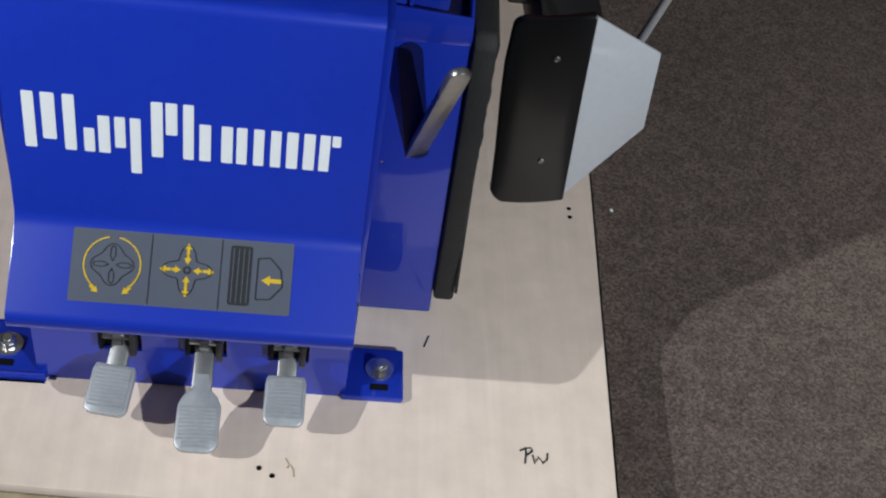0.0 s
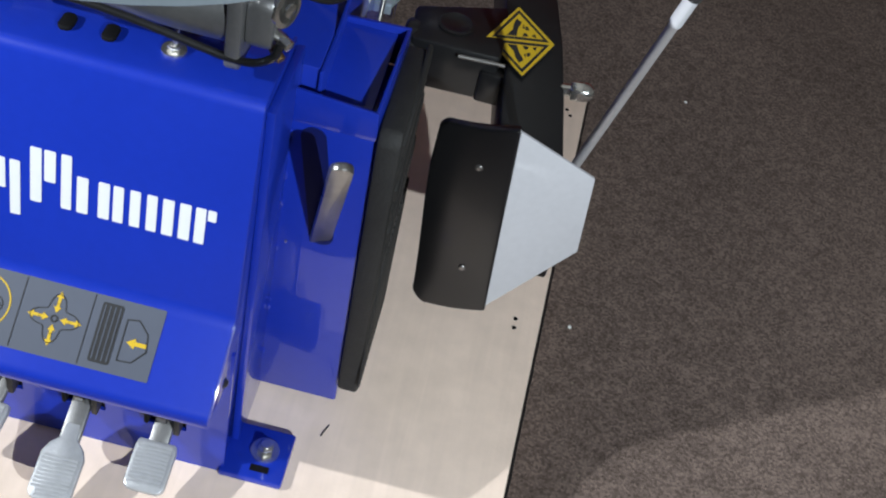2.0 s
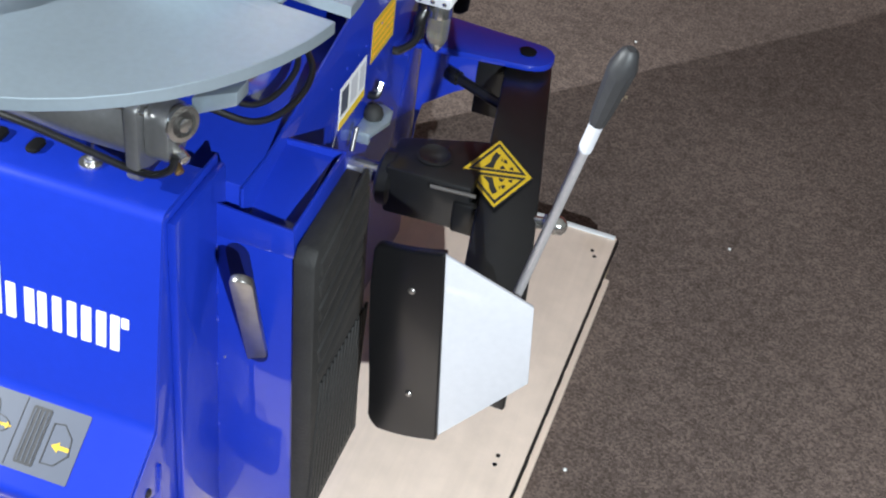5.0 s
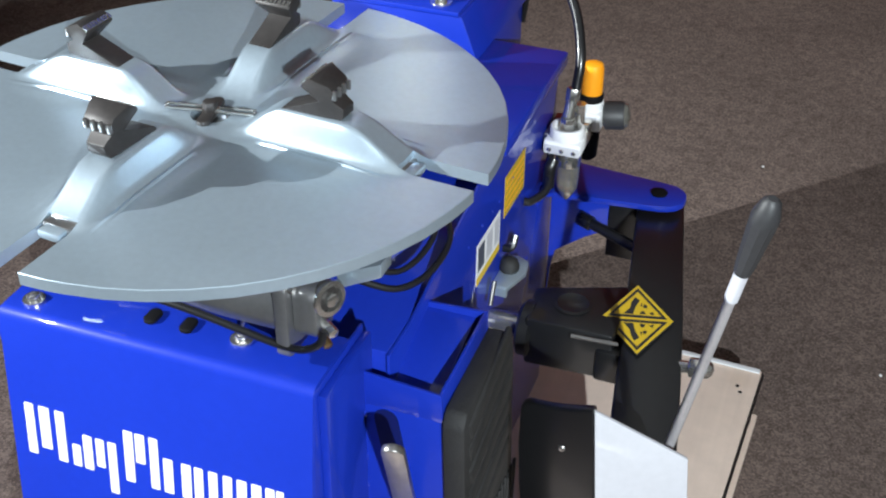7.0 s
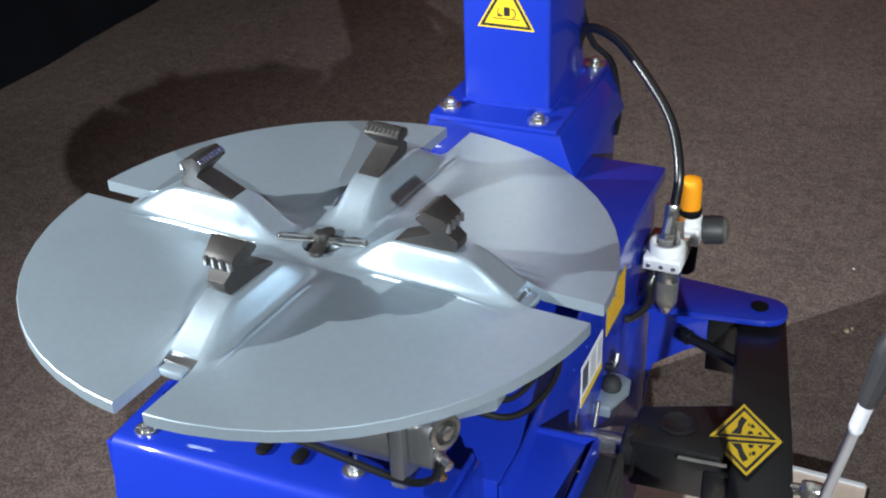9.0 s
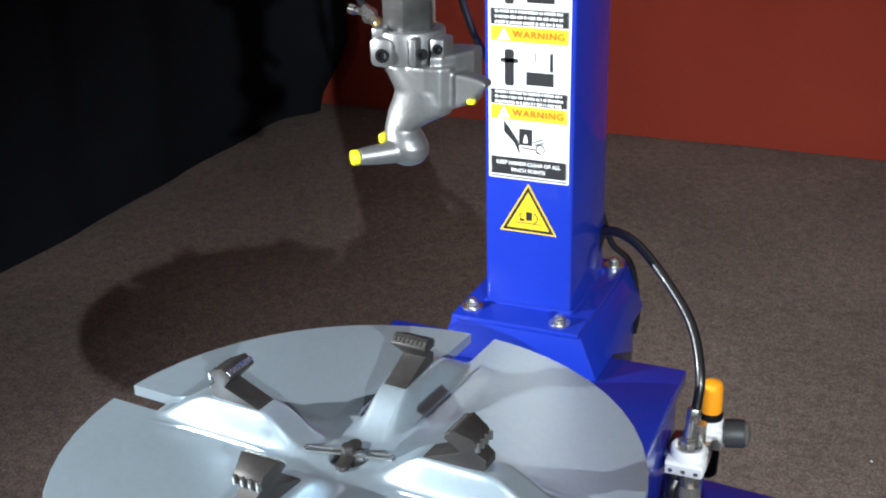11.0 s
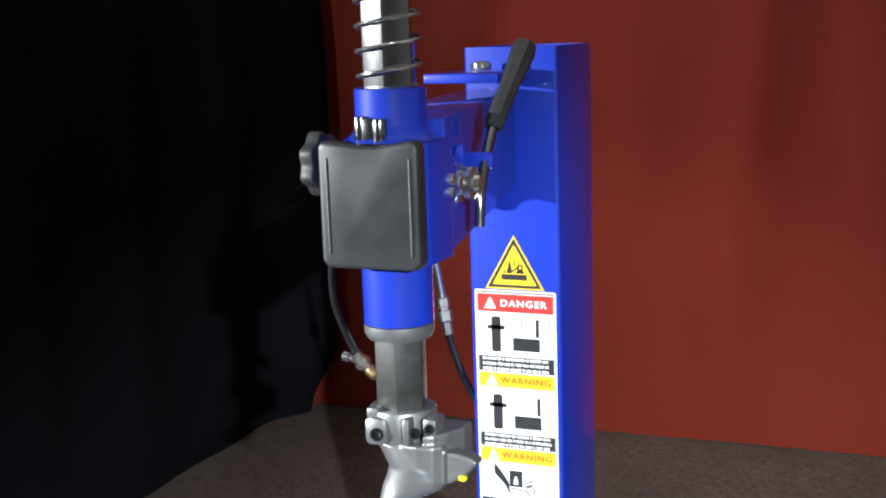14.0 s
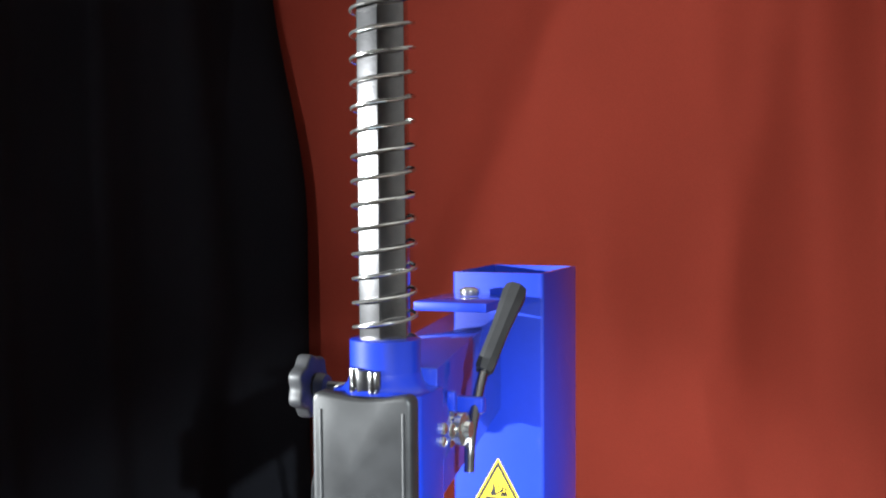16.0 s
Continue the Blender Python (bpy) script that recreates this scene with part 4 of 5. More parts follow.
lettering("DANGER", 0.0098, front(0.0125, at(0.055)) @ Matrix.Diagonal((1.12, 1, 1, 1)), WHITE, column, bold=0.022, spacing=1.2)
for f0, f1 in ((0.352, 0.415), (0.68, 0.742)):
    band(-0.056, at(f1), 0.056, at(f0), ORANGE, 0.0012)
    lettering("WARNING", 0.0098, front(0.0138, at((f0 + f1) / 2)) @ Matrix.Diagonal((1.04, 1, 1, 1)), RUST, column, bold=0.018, spacing=1.17)
for f in (0.055, 0.384, 0.711):
    z = at(f)
    decal([(-0.046, z - 0.008), (-0.028, z - 0.008), (-0.037, z + 0.009)], WHITE, 0.0016, "alert_triangle")
    band(-0.0378, z - 0.003, -0.0362, z + 0.004, RED, 0.002, "alert_mark")
for f0, f1 in ((0.281, 0.347), (0.615, 0.676), (0.905, 0.982)):
    band(-0.056, at(f1), 0.056, at(f0), INK, 0.0012)
    if f0 > 0.9:
        for f, words in ((0.929, "KEEP HANDS CLEAR OF ALL"), (0.959, "PINCH POINTS")):
            lettering(words, 0.0054, front(0, at(f)) @ Matrix.Diagonal((1.03, 1, 1, 1)), WHITE, column, bold=0.03)
        continue
    lines = 3
    step = (f1 - f0) / lines
    for k in range(lines):
        f, x, width = f0 + step * (k + 0.5), -0.05, 0.05
        x = -width
        b = bmesh.new()
        while x < width - 0.002:
            w = random.choice((0.0012, 0.0018, 0.0026))
            tall = random.uniform(0.2, 0.3)
            prism([(x, at(f + step * 0.27)), (min(x + w, width), at(f + step * 0.27)), (min(x + w, width), at(f - step * tall)), (x, at(f - step * tall))], "y", -0.0015, -0.0009, bm=b)
            x += w + random.choice((0.0007, 0.0007, 0.0007, 0.0022))
        part("print_bar", b, WHITE, column, smooth=0)
for f in (0.175, 0.51):
    z = at(f)
    decal(rounded_rect(-0.036, z - 0.03, -0.022, z + 0.022, 0.004), INK, 0.0012, "pictogram")
    band(-0.042, z + 0.003, -0.016, z + 0.009, INK, 0.0012, "pictogram")
    band(-0.004, z - 0.027, 0.036, z - 0.008, INK, 0.0012, "pictogram")
    band(0.03, z - 0.006, 0.035, z + 0.02, INK, 0.0012, "pictogram")
    band(0.008, z + 0.006, 0.0095, z + 0.02, INK, 0.0012, "pictogram")
z = at(0.82)
decal([(-0.0372, z + 0.0256), (-0.026, z + 0.0115), (-0.0155, z - 0.0035), (-0.0118, z - 0.0256), (-0.0215, z - 0.007), (-0.0372, z + 0.009)], INK, 0.0012, "pictogram")
band(-0.0143, z - 0.0093, 0.0057, z + 0.015, INK, 0.0012, "pictogram")
decal([(-0.0078, z - 0.0055), (-0.001, z - 0.0055), (-0.0012, z - 0.001), (-0.0034, z + 0.0065), (-0.0054, z + 0.0065), (-0.0076, z - 0.001)], WHITE, 0.0016, "pictogram")
for x0, z0, x1, z1 in ((0.0075, -0.004, 0.022, 0.0025), (0.0085, -0.0075, 0.0235, -0.003), (-0.0115, -0.0125, 0.0115, -0.0145), (0.0115, -0.0185, 0.019, -0.0195)):
    decal(stroke(x0, z + z0, x1, z + z1, 0.002), INK, 0.0012, "pictogram")
decal(ring(0.0175, z - 0.013, 0.0062, -60, 250, 0.002, 10), INK, 0.0012, "pictogram")

# ---- swing arm ----
HEX = Vector((0.0685, -0.53, 0))
bm = bmesh.new()
ends = []
for y, x0, x1, z0, z1 in ((-0.5, 0.022, 0.111, 1.388, 1.522), (-0.001, -0.066, 0.005, 1.388, 1.5235)):
    ends.append([bm.verts.new(p) for p in ((x0, y, z0), (x1, y, z0), (x1, y, z1), (x0, y, z1))])
bm.faces.new(ends[0]), bm.faces.new(ends[1])
for k in range(4):
    bm.faces.new((ends[0][k], ends[0][(k + 1) % 4], ends[1][(k + 1) % 4], ends[1][k]))
bmesh.ops.recalc_face_normals(bm, faces=bm.faces)
arm = part("swing_arm", rounded(bm, 0.003), BLUE, machine, "blue box-section swing arm, narrower at its hinge")
part("arm_head", prism(rounded_rect(0.02, -0.566, 0.117, -0.49, 0.014), "z", 1.388, 1.504, 0.002), BLUE, arm)
part("hinge_bracket", box((-0.072, -0.13, 1.5365), (0.03, -0.0012, 1.549), 0.002), BLUE, arm)
part("hinge_pin", lathe([(0.013, 0), (0.014, 0.003), (0.014, 0.009), (0.008, 0.012)], (-0.028, -0.035, 1.5495)), CHROME, arm)
part("sleeve", lathe([(0.029, 1.326), (0.0345, 1.327), (0.0345, 1.386), (0.0345, 1.50), (0.0345, 1.553), (0.03, 1.5545)], HEX, sides=36), BLUE, arm)
part("bush", lathe([(0.026, 1.311), (0.031, 1.3115), (0.0335, 1.3155), (0.0345, 1.318), (0.0345, 1.3258), (0.027, 1.3259)], HEX, sides=32), CAST, arm, "dull grey bush under the sleeve")
part("fillet", lathe([(0.0345, 1.522), (0.037, 1.512), (0.043, 1.506), (0.05, 1.5045), (0.03, 1.504)], HEX, sides=36), BLUE, arm)
for dx, dy, high in ((-0.016, -0.033, 1.529), (0.005, -0.037, 1.527)):
    part("pin", rod(HEX + Vector((dx, dy, 1.503)), HEX + Vector((dx, dy, high)), 0.0068, sides=14, bevel=0.001), SHAFT, arm)
# Black filler added for the dark, shaded gap between the pins.
part("pin_gap_shade", box(HEX + Vector((-0.012, -0.041, 1.503)), HEX + Vector((0.001, -0.032, 1.5275)), 0.002), GLOSS, arm)

# cover on the arm's end: a shallow plastic box with a dished top edge and raised seams
out = arc(0.0275, 1.398, 0.01, 180, 270, 4) + arc(0.109, 1.398, 0.01, 270, 360, 4) + [(0.119, 1.492)] + arc(0.111, 1.5, 0.008, 0, 90, 4)
out += [(0.07 + 0.034 * c, 1.503 + 0.004 * c * c) for c in (0.9, 0.6, 0.3, 0, -0.3, -0.6, -0.9)] + arc(0.0255, 1.5, 0.008, 90, 180, 4)
cover = part("arm_cover", prism(out, "y", -0.587, -0.566, 0.004, segments=3), COVER, arm, "scuffed dark grey plastic cover on the arm's end")
for x in (0.0268, 0.111):
    part("seam", tube([(x, -0.5872, 1.402), (x, -0.5872, 1.492)], 0.0012, 6), PLASTIC, arm)

# star knob on one side, lock handle on the other
K = Vector((-0.03, -0.173, 1.438))
outline = []
for k in range(84):
    a = 2 * math.pi * k / 84
    r = 0.0395 + 0.0034 * math.cos(7 * a)
    outline.append((K.y + r * math.cos(a), K.z + r * math.sin(a)))
part("knob", prism(outline, "x", -0.215, -0.193, 0.005, segments=3), PLASTIC, arm, "dark grey star knob on a long screw")
part("knob_boss", lathe([(0.016, 0), (0.018, 0.004), (0.015, 0.016), (0.009, 0.018)], (-0.1932, K.y, K.z), (1, 0, 0), 20), PLASTIC, arm)
part("knob_stem", rod((-0.18, K.y, K.z), (K.x, K.y, K.z), 0.007, sides=12), STEEL, arm)
P = Vector((0.106, -0.45, 1.453))
bm = lathe([(0.02, -0.006), (0.02, 0.001), (0.013, 0.002), (0.013, 0.008), (0.017, 0.0085), (0.017, 0.015), (0.009, 0.017), (0.008, 0.022)], P - Vector((0.001, 0, 0)), (1, 0, 0), 20)
part("lock_bolt", bm, CHROME, arm)
part("lock_nut", rod((0.104, -0.476, 1.456), (0.118, -0.478, 1.456), 0.008, sides=6, bevel=0.001), CHROME, arm)
line = bend([(0.121, -0.441, 1.407), (0.121, -0.436, 1.44), (0.12, -0.415, 1.475), (0.1185, -0.384, 1.509)], 6)
part("lock_handle", tube(line, 0.0054, 12), SHAFT, arm, "bent bare steel lock lever")
g0, g1 = Vector((0.1185, -0.39, 1.503)), Vector((0.132, -0.314, 1.588))
length = (g1 - g0).length
b = lathe([(0.0085, 0), (0.0105, 0.005), (0.0105, length * 0.5), (0.0138, length - 0.012), (0.0125, length - 0.003), (0.006, length)], g0, g1 - g0, 8)
part("handle_grip", b, COVER, arm, "faceted dark grey lever grip")
for y, z, r in ((-0.505, 1.4635, 0.0062), (-0.508, 1.4515, 0.0052)):
    part("clamp_screw", lathe([(r * 1.3, -0.004), (r * 1.3, 0.0015), (r, 0.002), (r, 0.0065), (r * 0.7, 0.008), (r * 0.3, 0.0078)], (0.1135, y, z), (1, 0, 0), 12), CHROME, arm)
part("clamp_boss", prism(rounded_rect(-0.53, 1.43, -0.478, 1.488, 0.02), "x", 0.108, 0.1165, 0.003), BLUE, arm)
part("wing_nut", box((0.104, -0.462, 1.472), (0.114, -0.452, 1.493), 0.003), BLUE, arm)
part("handle_stop", box((0.088, -0.423, 1.464), (0.13, -0.411, 1.481), 0.003), BLUE, arm)

# ---- vertical shaft with its spring and mounting head ----
hexagon = [(HEX.x + 0.0265 * math.cos(radians(44 + 60 * k)), HEX.y + 0.0265 * math.sin(radians(44 + 60 * k))) for k in range(6)]
part("hex_shaft", prism(hexagon, "z", 1.36, 2.02, 0.0012), SHAFT, machine, "worn hexagonal steel shaft")
part("hex_shaft", prism(hexagon, "z", 1.2, 1.3598, 0.0012), DULL, machine, "dull lower end of the hexagonal shaft")
coil = [HEX + Vector((0.0305 * math.cos(a), 0.0305 * math.sin(a), 1.5513 + 0.0233 * a / (2 * math.pi))) for a in (2 * math.pi * k / 22 for k in range(22 * 20))]
part("spring", tube(coil, 0.0018, 7), CHROME, machine, "bright coil spring round the shaft")
part("shaft_cap", lathe([(0.03, 1.998), (0.036, 2.0), (0.036, 2.018), (0.02, 2.03)], HEX), PLASTIC, machine)

bm = lathe([(0.027, 1.211), (0.0335, 1.212), (0.034, 1.214), (0.034, 1.238), (0.0325, 1.241), (0.027, 1.2415)], HEX, sides=36)
head = part("mounting_head", bm, CAST, machine, "cast aluminium mounting head")
part("clamp_ear", box((0.0425, -0.568, 1.2085), (0.068, -0.545, 1.238), 0.007), CAST, head)
part("clamp_ear", box((0.044, -0.562, 1.235), (0.056, -0.548, 1.245), 0.002), CAST, head)
part("clamp_ear", box((0.084, -0.568, 1.213), (0.0915, -0.55, 1.239), 0.002), CAST, head)
part("clamp_ear", box((0.1025, -0.561, 1.217), (0.1165, -0.535, 1.239), 0.003), CAST, head)
for x, y, z, r in ((0.0575, -0.5682, 1.2215, 0.0068), (0.097, -0.5655, 1.225, 0.0052), (0.1105, -0.5612, 1.23, 0.005)):
    part("socket_screw", lathe([(r, -0.002), (r, 0.0012), (r * 0.6, 0.0014), (r * 0.55, 0.0)], (x, y, z), (0.1, -1, 0), 14), HOLE, head)
# the body: a round-fronted boss under the collar, a horn, and a smooth neck that ends in a ball and a foot
boss = [(0.062, -0.52), (0.06, -0.545), (0.068, -0.559), (0.082, -0.567), (0.1, -0.569), (0.114, -0.566), (0.122, -0.558), (0.127, -0.53), (0.127, -0.502), (0.075, -0.495)]
b = bmesh.new()
loops = []
for z, grow in ((1.213, 0.985), (1.2115, 1.0), (1.19, 1.0), (1.172, 0.985), (1.1685, 0.95)):
    loops.append([b.verts.new((0.098 + (x - 0.098) * grow, -0.535 + (y + 0.535) * grow, z + (0.006 * (y + 0.56) / 0.06 + 0.14 * max(0, x - 0.095) if z < 1.18 else 0))) for x, y in boss])
for p, q in zip(loops, loops[1:]):
    for k in range(len(p)):
        b.faces.new((p[k], p[(k + 1) % len(p)], q[(k + 1) % len(p)], q[k]))
b.faces.new(loops[0]), b.faces.new(loops[-1])
pieces = [b]
rings = ((1.212, 0.0695, -0.55, 0.018, 0.0175), (1.2, 0.082, -0.551, 0.0255, 0.0185), (1.188, 0.0915, -0.552, 0.0285, 0.019), (1.177, 0.0905, -0.553, 0.0305, 0.0185), (1.168, 0.0875, -0.554, 0.0315, 0.0175),
         (1.16, 0.0785, -0.555, 0.024, 0.0165), (1.151, 0.070, -0.557, 0.0165, 0.016), (1.143, 0.0735, -0.559, 0.0195, 0.0175), (1.135, 0.077, -0.56, 0.0205, 0.0185), (1.126, 0.078, -0.56, 0.019, 0.0175),
         (1.119, 0.0775, -0.56, 0.0145, 0.0135), (1.1155, 0.077, -0.56, 0.008, 0.0075))
b = bmesh.new()
loops = []
for z, x, y, rx, ry in rings:
    loops.append([b.verts.new((x + rx * math.cos(a), y + ry * math.sin(a), z)) for a in (2 * math.pi * k / 32 for k in range(32))])
for p, q in zip(loops, loops[1:]):
    for k in range(32):
        b.faces.new((p[k], p[(k + 1) % 32], q[(k + 1) % 32], q[k]))
b.faces.new(loops[0]), b.faces.new(loops[-1])
pieces.append(b)
pieces.append(prism([(0.115, 1.208), (0.138, 1.206), (0.148, 1.204), (0.156, 1.2005), (0.1565, 1.197), (0.145, 1.186), (0.13, 1.176), (0.115, 1.171)], "y", -0.558, -0.54, 0.005, segments=3))
pieces.append(tube(bend([(0.078, -0.562, 1.131), (0.066, -0.574, 1.1305), (0.052, -0.587, 1.13), (0.0425, -0.5965, 1.13)], 4), [0.0125, 0.0122, 0.0118, 0.0114, 0.011, 0.0106, 0.0102, 0.0098, 0.0094, 0.009, 0.0086, 0.0082, 0.0078], 16))
pieces.append(prism([(0.104, -0.566), (0.114, -0.562), (0.124, -0.55), (0.134, -0.53), (0.134, -0.508), (0.1, -0.508)], "z", 1.172, 1.224, 0.002))
b = bmesh.new()
for piece in pieces:
    bmesh.ops.recalc_face_normals(piece, faces=piece.faces[:])
    sheet = bpy.data.meshes.new("casting")
    piece.to_mesh(sheet)
    b.from_mesh(sheet)
    bpy.data.meshes.remove(sheet)
casting = part("casting", b, CAST, head, "smooth cast aluminium body with a horn, a ball and a foot")
melt = casting.modifiers.new("melt", "REMESH")
melt.mode, melt.voxel_size, melt.use_smooth_shade = "VOXEL", 0.0013, True
ease_edges = casting.modifiers.new("ease_edges", "SMOOTH")
ease_edges.factor, ease_edges.iterations = 0.5, 9
part("insert", rod((0.0427, -0.5963, 1.13), (0.0375, -0.6015, 1.13), 0.0076, 0.0072, 16, 0.0015), LEMON, head, "yellow plastic insert")
part("insert", box((0.0525, -0.5745, 1.138), (0.0585, -0.562, 1.147), 0.002), LEMON, head)
part("insert", box((0.138, -0.561, 1.1805), (0.1455, -0.554, 1.185), 0.0012), LEMON, head)

# hoses that hang beside the column, one ending in an inflating nozzle, one in a long ferrule
top = Vector((-0.12, -0.06, 1.455))
part("air_hose", tube(bend([tuple(top), (-0.175, -0.04, 1.43), (-0.235, -0.036, 1.326), (-0.263, -0.036, 1.285), (-0.269, -0.036, 1.252), (-0.265, -0.036, 1.211), (-0.248, -0.036, 1.167), (-0.231, -0.036, 1.137)]), 0.0056), HOSE, arm)
part("hose_clip", lathe([(0.007, 0), (0.011, 0.002), (0.011, 0.012), (0.007, 0.014)], top, (0.9, -0.3, 0.1), 14), STEEL, arm)
part("hose_bracket", box((-0.122, -0.066, 1.448), (-0.045, -0.054, 1.462), 0.002), BLUE, arm)
E0 = Vector((-0.226, -0.036, 1.131))
part("nozzle", lathe([(0.0065, -0.014), (0.0095, -0.013), (0.0095, -0.004), (0.012, -0.002), (0.012, 0.006), (0.008, 0.009), (0.008, 0.016)], E0, (0.75, 0, -0.66), 6), CHROME, arm)
part("nozzle_tip", lathe([(0.005, 0), (0.005, 0.02), (0.0075, 0.022), (0.0075, 0.031), (0.003, 0.032)], E0, (-0.98, 0.05, 0.2), 12), CHROME, arm)
part("nozzle_end", lathe([(0.0085, 0), (0.0095, 0.003), (0.0095, 0.014), (0.006, 0.018)], E0 + Vector((0.011, 0, -0.0097)), (0.75, 0, -0.66), 12), BRASS, arm)
F0, F1 = Vector((-0.149, 0.09, 1.203)), Vector((-0.141, 0.09, 1.147))
part("hose_rod", rod((-0.175, 0.088, 1.36), F0, 0.0042, 0.0062, 12), CHROME, arm)
part("ferrule", lathe([(0.0075, -0.002), (0.0115, 0.0), (0.0115, 0.012), (0.009, 0.014), (0.009, 0.018), (0.0125, 0.02), (0.0125, 0.034), (0.0085, 0.038), (0.0085, 0.056), (0.006, 0.058)], F0, F1 - F0, 6), CHROME, arm)
part("air_hose", tube(bend([tuple(F1), (-0.133, 0.09, 1.12), (-0.121, 0.09, 1.088), (-0.105, 0.092, 1.055), (-0.085, 0.1, 1.02), (-0.072, 0.11, 0.98)]), 0.0058), HOSE, arm)

# ---- bead breaker on the cabinet's side ----
lug_pts = [(0.226, -0.02), (0.405, 0.0)] + arc(0.402, 0.035, 0.034, -90, 90, 8) + [(0.226, 0.085)]
hinge = part("hinge_lug", prism(lug_pts, "z", 0.398, 0.408, 0.002), BLUE, machine, "blue hinge lug")
part("web", prism([(0.226, 0.16), (0.23, 0.23), (0.237, 0.267), (0.285, 0.305), (0.32, 0.326), (0.32, 0.398), (0.226, 0.398)], "y", 0.03, 0.038, 0.001), BLUE, hinge)
part("hinge_block", box((0.3202, 0.026, 0.281), (0.37, 0.052, 0.3978), 0.003), BLACK, hinge)
part("hinge_pin", lathe([(0.012, 0), (0.013, 0.004), (0.004, 0.006)], (0.394, 0.036, 0.407)), HOLE, hinge)

bm = bmesh.new()
line = ((0.06, 0.392, 0.072), (-0.1, 0.385, 0.076), (-0.22, 0.376, 0.082), (-0.3, 0.352, 0.086), (-0.38, 0.315, 0.09), (-0.5, 0.285, 0.08))
rings = []
for y, z, w in line:
    xc = 0.402 - 0.185 * (y - 0.02)
    rings.append([bm.verts.new(p) for p in ((xc - w / 2, y, z - 0.085), (xc + w / 2, y, z - 0.085), (xc + w / 2, y, z), (xc - w / 2, y, z))])
bm.faces.new(rings[0]), bm.faces.new(rings[-1])
for p, q in zip(rings, rings[1:]):
    for k in range(4):
        bm.faces.new((p[k], p[(k + 1) % 4], q[(k + 1) % 4], q[k]))
bmesh.ops.recalc_face_normals(bm, faces=bm.faces)
beam = part("breaker_arm", rounded(bm, 0.004), BLACK, machine, "black bead breaker arm")
m = Matrix.Translation((0.4285, -0.243, 0.374)) @ pose(0, 0, 0, 17, 0, 14) @ Matrix.Diagonal((0.94, 0.98, 1, 1))
for pts, mat, lift in (([(0, 0.06), (0.053, 0), (0, -0.06), (-0.053, 0)], INK, 0.0006), ([(0, 0.0585), (0.0515, 0), (0, -0.0585), (-0.0515, 0)], GOLD, 0.0009)):
    part("hazard_diamond", prism(pts, "z", 0.0, lift + 0.003, m=m), mat, beam, "yellow and black hazard diamond", 0)
prints = []
for s in (1, -1):
    outer_t, inner_t = [(-0.043, 0.0022), (0.043, 0.0022), (0, 0.053)], [(-0.0355, 0.006), (0.0355, 0.006), (0, 0.047)]
    for i in range(3):
        j = (i + 1) % 3
        prints.append([(x, y * s) for x, y in (outer_t[i], outer_t[j], inner_t[j], inner_t[i])])
    for pts in ([(-0.02, 0.008), (-0.006, 0.008), (-0.003, 0.02), (0.003, 0.032), (-0.004, 0.037), (-0.009, 0.028), (-0.011, 0.018)], [(0.003, 0.008), (0.012, 0.009), (0.009, 0.014), (0.005, 0.013)],
                [(0.008, 0.02), (0.014, 0.019), (0.013, 0.024), (0.009, 0.026)], [(0.017, 0.01), (0.024, 0.008), (0.022, 0.014)], [(0.004, 0.022), (0.007, 0.022), (0.006, 0.029)]):
        prints.append([(x, y * s) for x, y in pts])
for pts in prints:
    part("diamond_print", prism(pts, "z", 0.0035, 0.0046, m=m), INK, beam, smooth=0)

# cylinder rod end between cabinet and arm
clevis = part("clevis", prism([(0.278, -0.222), (0.285, -0.3), (0.408, -0.294), (0.412, -0.168)], "z", 0.3, 0.378, 0.006), BLACK, machine, "black clevis block on the breaker rod")
part("cap", lathe([(0.026, 0), (0.027, 0.002), (0.022, 0.003), (0.018, 0.001)], (0.338, -0.244, 0.3782), (0, 0, 1), 24), BLACK, clevis)
# Thin steel rod in place of the glint along the block's front edge.
part("clevis_glint", rod((0.352, -0.3035, 0.371), (0.416, -0.3, 0.3715), 0.0028, sides=10), STEEL, clevis)
part("tongue", box((0.385, -0.3, 0.3), (0.425, -0.232, 0.352), 0.005), BLACK, clevis)
part("rod", rod((0.2255, -0.27, 0.34), (0.30, -0.27, 0.34), 0.016, sides=20), CHROME, clevis)
part("collar", lathe([(0.035, 0), (0.04, 0.004), (0.04, 0.018), (0.033, 0.022)], (0.272, -0.27, 0.34), (1, 0, 0), 28), BLACK, clevis)
bm = rod((0.485, -0.285, 0.345), (0.528, -0.286, 0.352), 0.009, sides=14)
rod((0.512, -0.2855, 0.35), (0.53, -0.286, 0.353), 0.015, sides=6, bevel=0.002, bm=bm)
lathe([(0.0135, 0), (0.0125, 0.008), (0.008, 0.013), (0.002, 0.015)], (0.529, -0.286, 0.3528), (1, -0.02, 0.16), 16, bm=bm)
part("dome_nut", bm, CHROME, beam)
part("gas_link", rod((0.285, 0.005, 0.355), (0.4, -0.045, 0.348), 0.0085, sides=14, bm=rod((0.28, 0.007, 0.355), (0.3, -0.002, 0.354), 0.012, sides=14)), HOSE, machine)

# blade: a curved black face with two screws, a silver cheek behind it, and the pull handle
out = [(0.4461, 0.489), (0.376, 0.465)] + arc(0.377, 0.4425, 0.022, 95, 172, 5) + [(0.3545, 0.39), (0.3585, 0.33), (0.3665, 0.243), (0.3705, 0.188)] + arc(0.3915, 0.183, 0.0215, 190, 262, 5) + [(0.4688, 0.1835)]
b = prism(out, "y", -0.569, -0.556, 0.003, segments=3)
